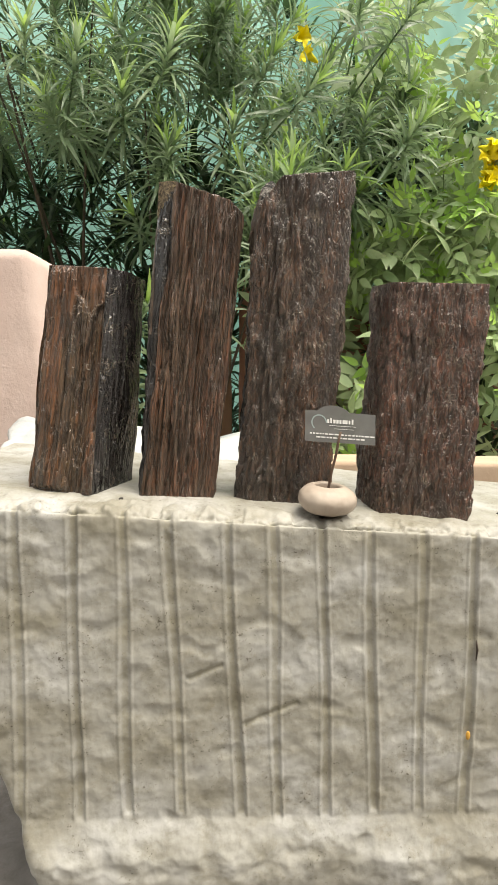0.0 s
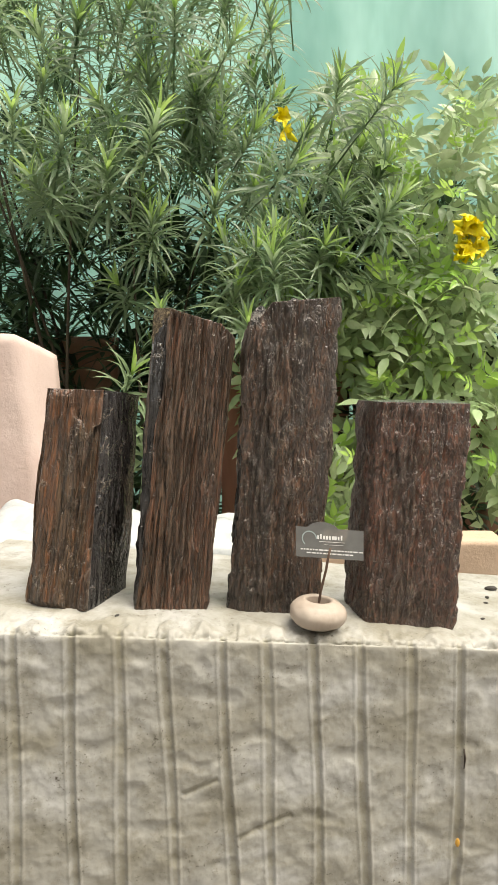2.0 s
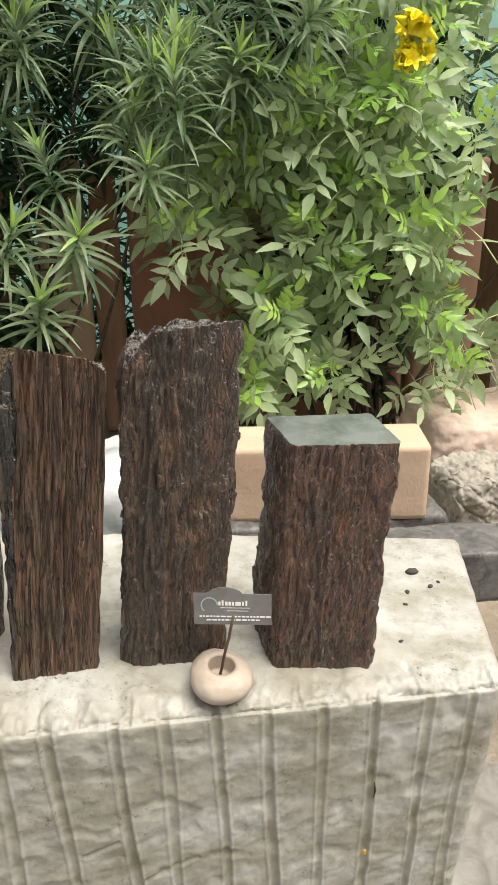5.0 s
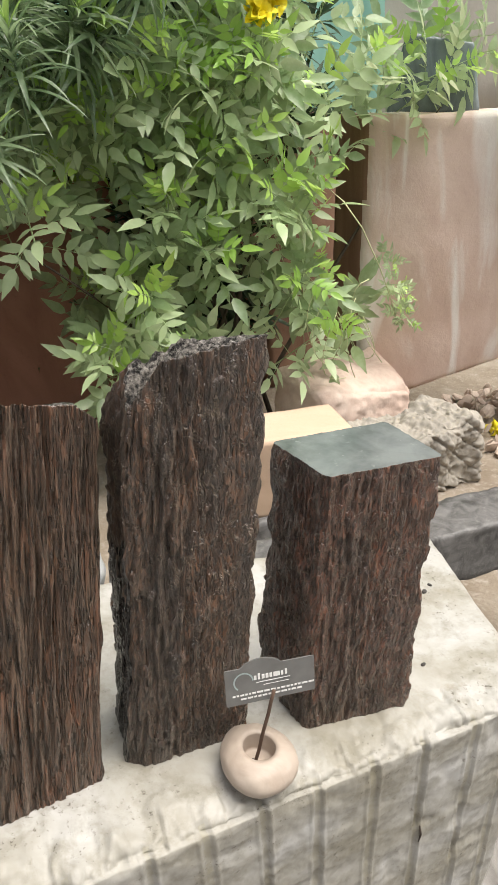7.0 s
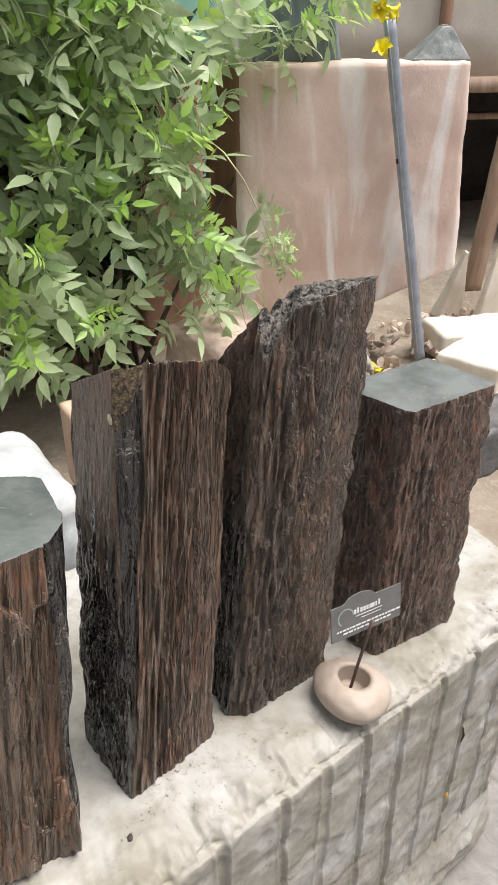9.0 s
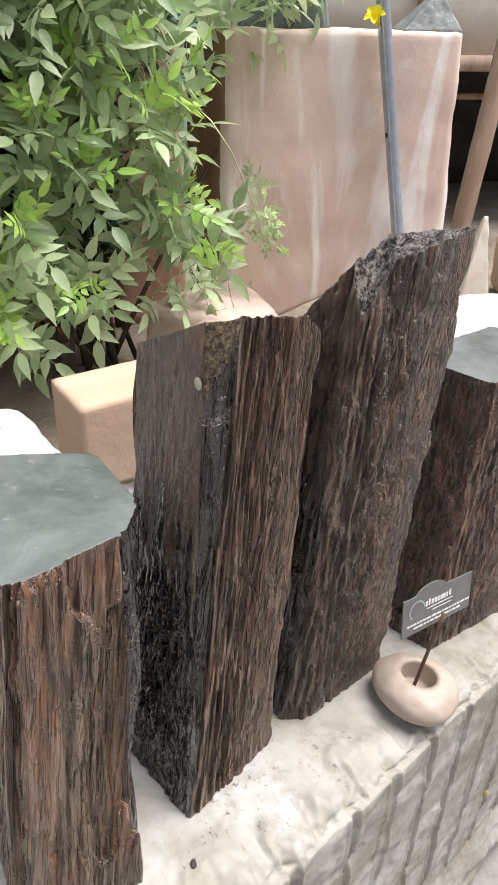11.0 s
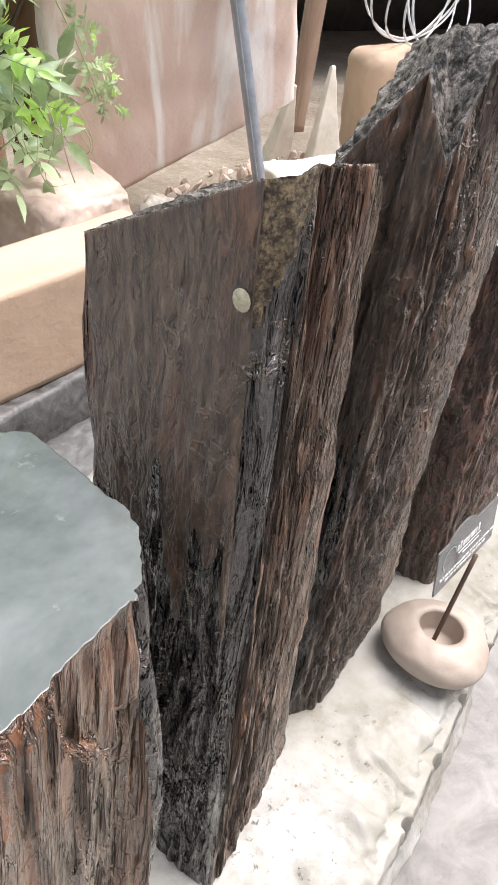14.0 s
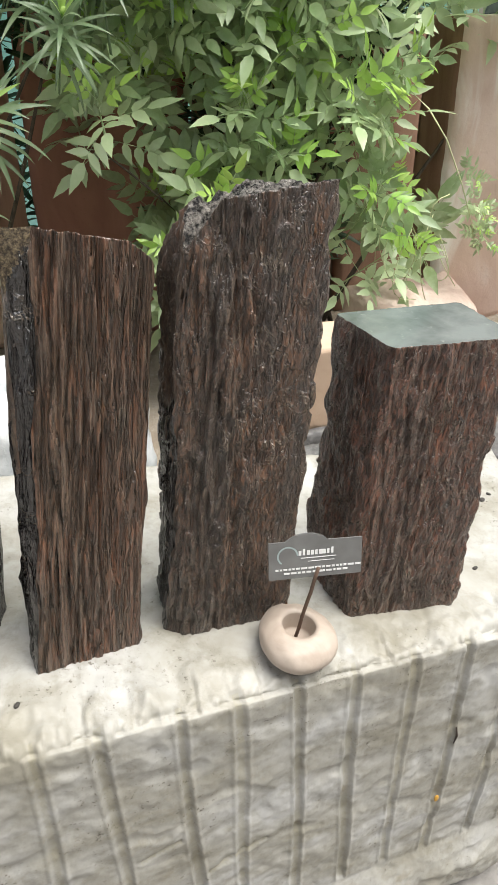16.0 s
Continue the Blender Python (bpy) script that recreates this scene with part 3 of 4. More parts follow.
placed("slate_bar", rough_block((0.95, 0.11, 0.10), 110, 0.003, 0.004, 14, seed=8, fine=0.002), SLATE, pose(0.53, 1.355, 0.32, 0, 0, -2), "black riven slate bar behind the marble", "stone bar")
placed("support_stone", rough_block((0.24, 0.14, 0.33), 24, 0.03, 0.012, 9, seed=2), GREYROCK, pose(0.25, 1.36, -0.005), "grey rough stone under the slate bar", "stone")
placed("support_stone", rough_block((0.50, 0.15, 0.325), 40, 0.012, 0.008, 9, seed=12), SLATE, pose(0.40, 1.69, -0.005), "dark rough stone under the sandstone beam", "stone")
placed("boulder", rough_block((0.40, 0.28, 0.285), 70, 0.035, 0.012, 7, {(1, 0, 1): (0.0, 0.06, -0.09), (0, 0, 1): (0.03, 0.03, -0.02)}, 21, 0.003), BOULDER, pose(1.045, 2.43, -0.01, 0, 0, 4), "pale pinkish boulder with a flat weathered top", "boulder")


def hewn_rock():
    """A rock whose face is scored with crossing chisel cuts."""
    bm = rough_block((0.46, 0.2, 0.205), 120, 0.02, 0.026, 11, None, 31, 0.006)
    for v in bm.verts:
        if v.co.y < 0.02:
            a, b = v.co.x * 0.8 + v.co.z, v.co.x * 0.9 - v.co.z
            wob = 0.012 * noise.noise((v.co.x * 14, 3, v.co.z * 14))
            cut = max(0.0, 1 - abs((a + wob) % 0.062 - 0.031) / 0.006) + 0.8 * max(0.0, 1 - abs((b - wob) % 0.085 - 0.04) / 0.006)
            v.co.y += 0.010 * min(1.0, cut)
    return bm


placed("rough_rock", hewn_rock(), GREYROCK, pose(1.05, 2.12, -0.01, 0, 0, 8), "grey and yellow rough-hewn rock scored with chisel cuts", "rock")
for x, w, mat, h in ((-0.62, 0.34, BROWN, 1.05), (-0.27, 0.17, SAND, 1.0), (-0.12, 0.10, BROWN, 1.02), (0.22, 0.52, TERRA, 1.04), (0.75, 0.5, TERRA, 0.98), (1.17, 0.3, BROWN, 1.0)):
    placed("stone_slab", rough_block((w, 0.08, h), 30, 0.006, 0.006, 5, None, x * 7), mat, pose(x, 3.05, -0.005), "brown stone slab standing behind the shrubs", "stone slab", "slabs behind the shrubs")
for x in (-0.13, 0.06):
    placed("timber_sleeper", rough_block((0.16, 0.34, 0.075), 24, 0.006, 0.003, 12, seed=x), TIMBER, pose(x, 1.06, -0.012), "dark timber sleeper under the marble block", "timber", "sleepers under the marble")


# ---- pebble holder with its card ----
def pebble_holder():
    root = thing("card_holder", "cream pebble with a hollow holding a stick and a grey card", "card holder", pose(0.093, 0.912, table_z(0.093, 0.912) - 0.001, 2.4, 4.4, 8))
    bm = bmesh.new()
    n, m = 72, 44
    rings = []
    for j in range(m + 1):
        s = j / m
        if s < 0.62:      # outer skin, from the underside up to the rim
            a = -math.pi / 2 + (s / 0.62) * math.pi * 0.86
            r, z = 0.0335 * math.cos(a) ** 0.8 if math.cos(a) > 0 else 0.0, 0.0195 + 0.0195 * math.sin(a)
        else:             # the drilled hollow
            t = (s - 0.62) / 0.38
            r, z = (0.0152 - 0.0012 * t, 0.0372 - 0.021 * min(1.0, t * 1.5)) if t < 0.67 else (0.0140 * (1 - (t - 0.67) / 0.33), 0.0162)
        ring = []
        for k in range(n):
            q = 2 * math.pi * k / n
            e = 1.0 + (0.07 * math.cos(2 * q) + 0.03 * math.cos(3 * q + 1)) * (1 if s < 0.62 else 0.4)
            x, y = r * math.cos(q) * e * 0.99, r * math.sin(q) * e * (1.27 if s < 0.62 else 1.1)
            g = 0.0008 * fbm(x * 90, y * 90, z * 90) if s < 0.62 else 0.0003 * fbm(x * 200, y * 200, z * 200)
            ring.append(bm.verts.new((x * (1 + g * 20), y * (1 + g * 20), max(0.0, z + g))))
        rings.append(ring)
    for r0, r1 in zip(rings, rings[1:]):
        for k in range(n):
            bm.faces.new((r0[k], r0[(k + 1) % n], r1[(k + 1) % n], r1[k]))
    bmesh.ops.remove_doubles(bm, verts=bm.verts, dist=1e-5)
    part("pebble", bm, PEBBLE, root)
    inv = root.matrix_world.inverted()
    foot, tip = inv @ Vector((0.0935, 0.9135, 0.533)), inv @ Vector((0.1105, 0.9075, 0.6175))
    pts = [foot.lerp(tip, k / 6) + Vector((0.0004 * math.sin(k * 2), 0, 0)) for k in range(7)]
    part("stick", tube(pts, [0.0017] * 7, 8), plain("brown_twig", (0.10, 0.06, 0.04), 0.6), root)
    part("stick_stub", tube([foot + Vector((-0.002, 0.001, -0.001)), foot + Vector((-0.004, 0.001, 0.001))], [0.0018, 0.0014], 8), TIMBER, root)
    # the card: a plate with an arched upper edge
    a, bb, c = inv @ Vector((0.068, 0.9165, 0.606)), inv @ Vector((0.1525, 0.9105, 0.6005)), inv @ Vector((0.0685, 0.9205, 0.6435))
    ux, uy = (bb - a), (c - a)
    uz = ux.cross(uy).normalized()

    def at(s, t, d=0.0):
        return a + ux * s + uy * t + uz * d

    def arch(s):
        return 1.0 + 0.20 * max(0.0, 1 - ((s - 0.40) / 0.22) ** 2) ** 0.7 - 0.02 * s

    bm = bmesh.new()
    front = [[bm.verts.new(at(i / 48, t * arch(i / 48), 0.0006)) for i in range(49)] for t in (0, 0.5, 1)]
    back = [[bm.verts.new(at(i / 48, t * arch(i / 48), -0.0006)) for i in range(49)] for t in (0, 0.5, 1)]
    for g, flip in ((front, False), (back, True)):
        for r0, r1 in zip(g, g[1:]):
            for i in range(48):
                q = (r0[i], r0[i + 1], r1[i + 1], r1[i])
                bm.faces.new(q[::-1] if flip else q)
    loop = lambda g: g[0] + [g[1][48]] + g[2][::-1] + [g[1][0]]
    lf, lb = loop(front), loop(back)
    for i in range(len(lf)):
        bm.faces.new((lf[i], lb[i], lb[(i + 1) % len(lf)], lf[(i + 1) % len(lf)]))
    card_mat = Mat("smoky_acrylic", 0.16)
    card_mat.colour(card_mat.ramp(card_mat.noise(0.03, 3), [(0.35, (0.17, 0.17, 0.165)), (0.7, (0.23, 0.23, 0.225))]))
    clear = card_mat.t.nodes.new("ShaderNodeBsdfTransparent")
    blend = card_mat.t.nodes.new("ShaderNodeMixShader")
    blend.inputs[0].default_value = 0.22
    card_mat.link(card_mat.b.outputs[0], blend.inputs[1]).link(clear.outputs[0], blend.inputs[2]).link(blend.outputs[0], card_mat.t.nodes["Material Output"].inputs[0])
    card = part("card", bm, card_mat.m, root, "grey translucent card with white print", smooth=False)
    ink = plain("white_print", (0.75, 0.75, 0.74), 0.6)

    def bar(s0, s1, t0, t1, name="print_bar"):
        bm = bmesh.new()
        v = [bm.verts.new(at(s, t, d)) for d in (0.0007, 0.0010) for s, t in ((s0, t0), (s1, t0), (s1, t1), (s0, t1))]
        for q in ((4, 5, 6, 7), (0, 1, 5, 4), (1, 2, 6, 5), (2, 3, 7, 6), (3, 0, 4, 7)):
            bm.faces.new([v[k] for k in q])
        part(name, bm, ink, card, smooth=False)

    for k, w in enumerate((0.036, 0.03, 0.04, 0.04, 0.036, 0.055, 0.036, 0.03, 0.03)):
        s = 0.315 + 0.0435 * k
        bar(s, s + w * 0.8, 0.62, 0.74 + (0.04 if k in (1, 8) else 0.0))
    bar(0.34, 0.72, 0.535, 0.55)
    bar(0.42, 0.70, 0.44, 0.452)
    rnd = random.Random(4)
    for t in (0.24, 0.13):
        s = 0.07 if t > 0.2 else 0.16
        while s < (0.93 if t > 0.2 else 0.86):
            w = rnd.uniform(0.02, 0.07)
            bar(s, s + w, t, t + 0.045)
            s += w + 0.014
    logo = plain("pale_teal_print", (0.33, 0.40, 0.40), 0.6)
    bm = bmesh.new()
    ring = [[bm.verts.new(at(0.20 + q * 0.5 * math.cos(w), 0.62 + q * 1.15 * math.sin(w), d)) for w in (2 * math.pi * k / 28 for k in range(19))] for q, d in ((0.19, 0.0008), (0.225, 0.0008))]
    for k in range(18):
        bm.faces.new((ring[0][k], ring[1][k], ring[1][k + 1], ring[0][k + 1]))
    part("logo_arc", bm, logo, card, smooth=False)


pebble_holder()


# ---- shrubs ----
def strip(bm, origin, way, up, length, width, droop, folds=5, fold=0.25, mat=0, teeth=0.0, ovate=False):
    """One leaf blade: a tapered strip with a keel, bending down along its length."""
    side = way.cross(up)
    if side.length < 1e-4:
        side = way.orthogonal()
    side.normalize()
    p, d, rows = origin.copy(), way.normalized(), []
    for k in range(folds + 1):
        s = k / folds
        w = width * (math.sin(math.pi * min(1.0, 0.12 + 0.88 * s) ** 0.8) ** 0.8) * 0.5 if s < 1 else 0.0
        if ovate:
            w = width * 0.5 * max(0.05, math.sin(math.pi * s ** 0.72)) * (1.08 - 0.35 * s) if s < 1 else 0.0
        if teeth and k:
            w *= 1 + teeth if k % 2 else 1 - teeth
        nrm = side.cross(d).normalized()
        rows.append((p - side * w + nrm * w * fold, p.copy(), p + side * w + nrm * w * fold))
        d = (d + Vector((0, 0, -droop / folds))).normalized()
        p = p + d * (length / folds)
    vs = [[bm.verts.new(q) for q in r] for r in rows[:-1]]
    end = bm.verts.new(rows[-1][1])
    for r0, r1 in zip(vs, vs[1:]):
        for a in (0, 1):
            bm.faces.new((r0[a], r0[a + 1], r1[a + 1], r1[a])).material_index = mat
    for a in (0, 1):
        bm.faces.new((vs[-1][a], vs[-1][a + 1], end)).material_index = mat


def stem_into(bm, a, b, r0, r1, mat):
    d = (b - a).normalized()
    x = d.orthogonal().normalized()
    y = d.cross(x)
    ra = [bm.verts.new(a + (x * math.cos(t) + y * math.sin(t)) * r0) for t in (0, 2.1, 4.2)]
    rb = [bm.verts.new(b + (x * math.cos(t) + y * math.sin(t)) * r1) for t in (0, 2.1, 4.2)]
    for k in range(3):
        bm.faces.new((ra[k], ra[(k + 1) % 3], rb[(k + 1) % 3], rb[k])).material_index = mat


def rosette(seed):
    """A shoot tip with a spray of narrow arching leaves."""
    rnd, bm = random.Random(seed), bmesh.new()
    stem_into(bm, Vector((0, 0, -0.26)), Vector((0, 0, 0.03)), 0.0035, 0.002, 1)
    for k in range(38):
        f = k / 38
        a = k * 2.4 + rnd.uniform(-0.3, 0.3)
        lift = 0.25 + 1.05 * f + rnd.uniform(-0.2, 0.2)
        way = Vector((math.cos(a) * math.cos(lift), math.sin(a) * math.cos(lift), math.sin(lift)))
        long = rnd.uniform(0.115, 0.165) * (1 - 0.45 * max(0.0, f - 0.75) / 0.25)
        strip(bm, Vector((0, 0, -0.11 + 0.145 * f)), way, Vector((0, 0, 1)), long, rnd.uniform(0.009, 0.013), rnd.uniform(1.0, 2.0) * (1 - 0.35 * f), 8, 0.3, 2 if f > 0.86 else 0)
    return bm


def pinnate(seed):
    """A leafy shoot: arching leaves, each of five or seven ovate pointed leaflets."""
    rnd, bm = random.Random(seed), bmesh.new()
    stem_into(bm, Vector((0, 0, -0.22)), Vector((0, 0, 0.03)), 0.003, 0.0016, 1)
    count = 9
    for k in range(count):
        f = k / (count - 1)
        a = k * 2.2 + rnd.uniform(-0.35, 0.35)
        lift = 0.0 + 0.95 * f + rnd.uniform(-0.2, 0.25)
        d = Vector((math.cos(a) * math.cos(lift), math.sin(a) * math.cos(lift), math.sin(lift)))
        p = Vector((0, 0, -0.15 + 0.18 * f))
        grown = 1.0 - 0.45 * max(0.0, f - 0.7) / 0.3
        pairs = rnd.choice((2, 2, 3))
        twist = rnd.uniform(-0.5, 0.5)
        mat = 2 if f > 0.8 else 0
        for j in range(pairs + 1):
            q = p + d * grown * (rnd.uniform(0.026, 0.034) if j else 0.045)
            stem_into(bm, p, q, 0.0012, 0.0009, 1)
            p = q
            side = d.cross(Vector((0, 0, 1))).normalized()
            nrm = (side.cross(d) + side * twist).normalized()
            side = d.cross(nrm).normalized()
            size = rnd.uniform(0.058, 0.078) * grown
            if j < pairs:
                for sgn in (-1, 1):
                    w = (d * rnd.uniform(0.45, 0.8) + side * sgn + nrm * rnd.uniform(-0.25, 0.12)).normalized()
                    strip(bm, p, w, nrm, size * rnd.uniform(0.85, 1.0), size * rnd.uniform(0.36, 0.43), rnd.uniform(0.05, 0.4), 8, 0.2, mat, 0.05, True)
            else:
                strip(bm, p, d, nrm, size * 1.2, size * 0.44, rnd.uniform(0.05, 0.4), 8, 0.2, mat, 0.05, True)
            d = (d + Vector((0, 0, -0.10))).normalized()
    return bm


def mesh_of(name, bm, mats):
    me = bpy.data.meshes.new(name)
    bm.to_mesh(me)
    bm.free()
    for m in mats:
        me.materials.append(m)
    for f in me.polygons:
        f.use_smooth = True
    return me


def shrub(label, name, base, meshes, spots, rnd, scale, lean, limbs):
    root = thing(name, label, "shrub", pose(*base))
    inv = root.matrix_world.inverted()
    for k, (x, y, z) in enumerate(spots):
        ob = new("shoot", meshes[k % len(meshes)])
        ob.parent = root
        out = Vector(((x - base[0]) * 0.5, -0.75, lean)) + Vector((rnd.uniform(-0.55, 0.55), rnd.uniform(-0.5, 0.5), rnd.uniform(-0.4, 0.5)))
        turn = out.normalized().to_track_quat("Z", "Y").to_matrix().to_4x4() @ Matrix.Rotation(rnd.uniform(0, 6.28), 4, "Z")
        ob.matrix_local = inv @ Matrix.Translation((x, y, z)) @ turn @ Matrix.Scale(scale * rnd.uniform(0.85, 1.15), 4)
    picks = rnd.sample(spots, min(limbs, len(spots)))
    for x, y, z in picks:
        a = Vector((base[0] + rnd.uniform(-0.18, 0.18), base[1] + rnd.uniform(-0.08, 0.08), -0.02))
        e = Vector((x, y + 0.03, z - 0.1))
        m1 = a.lerp(e, 0.4) + Vector((rnd.uniform(-0.1, 0.1), rnd.uniform(-0.05, 0.12), 0.15))
        pts = [((1 - t) ** 2) * a + 2 * t * (1 - t) * m1 + t * t * e for t in (i / 9 for i in range(10))]
        part("limb", tube([inv @ p for p in pts], [0.010 - 0.008 * i / 9 for i in range(10)], 7), BARK, root)
    return root


ROSETTES = [mesh_of("narrow_leaf_cluster", rosette(s), [OLEANDER, OLEANDER, OLEANDER_TIP]) for s in range(5)]
PINNATES = [mesh_of("pinnate_leaf_cluster", pinnate(s), [TRUMPET, TRUMPET, TRUMPET_TIP]) for s in range(8)]
rnd = random.Random(11)
spots = [(-0.56, 2.2, 1.41), (-0.48, 2.2, 1.55), (-0.22, 2.2, 1.57), (-0.235, 2.25, 1.30), (-0.36, 2.25, 1.45), (-0.62, 2.2, 1.60), (0.175, 2.3, 1.49), (0.34, 2.3, 1.40), (0.158, 2.3, 1.26),
         (0.32, 2.35, 1.19), (-0.20, 2.2, 1.03), (-0.30, 2.2, 0.855), (-0.14, 2.2, 0.837), (0.045, 2.2, 1.0), (-0.25, 2.2, 0.676), (-0.23, 2.3, 1.32), (0.12, 2.2, 1.19), (0.275, 2.3, 1.24), (0.07, 2.25, 1.22)]
while len(spots) < 290:
    x, y, z = rnd.uniform(-1.25, 0.5), 2.25 + 1.2 * rnd.random() ** 1.3, rnd.uniform(0.4, 2.5)
    if x < -0.1 and z < 1.42 and rnd.random() < 0.88 or x > -0.1 and z < 1.05 or x > -0.35 and z < 0.75 or x > 0.2 and z > 1.95 or math.hypot(x - 0.145, z - 1.63) < 0.17 and y < 2.5:
        continue
    spots.append((x, y, z))
shrub("tall shrub with sprays of narrow dark green leaves", "narrow_leaved_shrub", (-0.45, 2.85, 0), ROSETTES, spots, rnd, 1.0, 0.95, 12)
front = [(0.293, 2.4, 1.03), (0.475, 2.4, 0.853), (0.686, 2.4, 0.95), (0.795, 2.4, 0.754), (0.416, 2.4, 0.624), (0.607, 2.4, 0.682), (0.497, 2.4, 1.16), (0.76, 2.4, 1.18), (0.918, 2.4, 0.475),
         (0.551, 2.4, 0.438), (0.109, 2.4, 0.847), (0.30, 2.4, 0.499), (0.29, 2.4, 0.346), (0.822, 2.4, 0.815), (0.871, 2.4, 0.626), (0.628, 2.45, 1.30), (0.73, 2.45, 1.19), (0.574, 2.45, 1.12),
         (0.486, 2.45, 1.065), (0.793, 2.45, 1.086), (0.643, 2.45, 1.465), (0.524, 2.45, 1.567), (0.733, 2.45, 1.734), (0.338, 2.45, 1.017), (0.775, 2.5, 1.6), (0.444, 2.45, 1.723), (0.637, 2.45, 0.969)]
spots = [(x + rnd.gauss(0, 0.03), y + rnd.gauss(0, 0.02), z + rnd.gauss(0, 0.035)) for x, y, z in front for k in range(2)]
spots += [(0.93, 2.48, 0.60), (0.90, 2.5, 0.80), (0.93, 2.45, 0.91), (0.98, 2.5, 1.08), (1.30, 2.66, 1.17), (1.45, 2.64, 1.20), (1.62, 2.56, 1.21), (1.21, 2.57, 1.08), (1.33, 2.50, 1.07), (1.16, 2.60, 1.16), (1.40, 2.50, 1.12), (1.52, 2.50, 1.16),
          (0.55, 2.7, 1.90), (0.85, 2.7, 1.75), (1.0, 2.8, 1.6), (0.9, 2.6, 1.40), (1.05, 2.65, 1.28), (0.6, 2.8, 1.75), (0.95, 2.7, 1.85), (0.88, 2.6, 1.27), (0.86, 2.55, 1.33)]
clumps = 0
while clumps < 11:
    x, y, z = rnd.uniform(0.12, 1.3), rnd.uniform(2.66, 2.98), rnd.uniform(0.25, 2.2)
    if x > 0.84 and z < 1.12 or x < 0.42 and z < 0.8 or z > 1.6 and rnd.random() < 0.35 or math.hypot(x - 0.75, z - 1.30) < 0.24 and y < 2.6 or x > 0.7 and z > 1.75 and rnd.random() < 0.4:
        continue
    clumps += 1
    for k in range(rnd.choice((3, 4, 5))):
        spots.append((x + rnd.gauss(0, 0.055), y + rnd.gauss(0, 0.05), z + rnd.gauss(0, 0.06)))
for x, y, z in ((0.30, 2.45, 0.78), (0.36, 2.5, 0.95), (0.20, 2.55, 1.0), (0.48, 2.45, 0.84), (0.40, 2.5, 0.58), (0.58, 2.45, 0.60), (0.30, 2.6, 1.15), (0.62, 2.45, 0.78), (0.35, 2.5, 0.44), 
                (0.35, 2.6, 1.78), (0.50, 2.7, 1.86), (0.45, 2.6, 1.62), (0.62, 2.7, 1.52), (0.74, 2.8, 1.62), (0.97, 2.8, 1.47), (1.06, 2.9, 1.58)):
    spots.append((x + rnd.gauss(0, 0.055), y + 0.12 + rnd.gauss(0, 0.05), z + rnd.gauss(0, 0.05)))
bush = shrub("bushy shrub with bright green toothed pinnate leaves", "trumpet_shrub", (0.75, 2.75, 0), PINNATES, spots, rnd, 1.0, 0.42, 16)


# pale dry tendrils trail from the bush over the boulder
STRAW = plain("straw_tendril", (0.50, 0.52, 0.30), 0.7)
for k in range(9):
    a = Vector((rnd.uniform(0.88, 1.04), rnd.uniform(2.28, 2.42), rnd.uniform(0.42, 0.60)))
    e = Vector((a.x + rnd.uniform(-0.12, 0.1), rnd.uniform(2.28, 2.38), rnd.uniform(0.28, 0.34)))
    bow = Vector((rnd.uniform(-0.1, 0.1), -0.03, rnd.uniform(-0.05, 0.08)))
    part("tendril", tube([a.lerp(e, q) + bow * (4 * q * (1 - q)) - bush.location for q in (i / 8 for i in range(9))], [0.0013] * 9, 5), STRAW, bush)


def flower_head(x, y, z, count, label="cluster of yellow trumpet flowers on the shrub"):
    r = random.Random(int(x * 100))
    root = thing("flower_cluster", label, "flower", pose(x, y, z))
    for k in range(count):
        bm = bmesh.new()
        axis = Vector((r.uniform(-0.7, 0.7), r.uniform(-1, -0.1), r.uniform(-0.4, 0.6))).normalized()
        c = Vector((r.uniform(-0.035, 0.035), r.uniform(-0.03, 0.03), r.uniform(-0.055, 0.055)))
        rot = axis.to_track_quat("Z", "Y").to_matrix()
        prof = [(0.003, -0.04), (0.008, -0.024), (0.012, -0.006), (0.018, 0.005), (0.027, 0.010)]
        rings = []
        for q, (rad, h) in enumerate(prof):
            rings.append([bm.verts.new(c + rot @ Vector((rad * (1 + (0.28 * math.cos(5 * w) if q > 2 else 0)) * math.cos(w), rad * (1 + (0.28 * math.cos(5 * w) if q > 2 else 0)) * math.sin(w), h - (0.004 * math.cos(5 * w) if q == 4 else 0)))) for w in (2 * math.pi * i / 20 for i in range(20))])
        for r0, r1 in zip(rings, rings[1:]):
            for i in range(20):
                bm.faces.new((r0[i], r0[(i + 1) % 20], r1[(i + 1) % 20], r1[i]))
        part("flower", bm, PETAL, root)


# deep foliage behind both shrubs, coloured dark to stand for their shade
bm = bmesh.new()
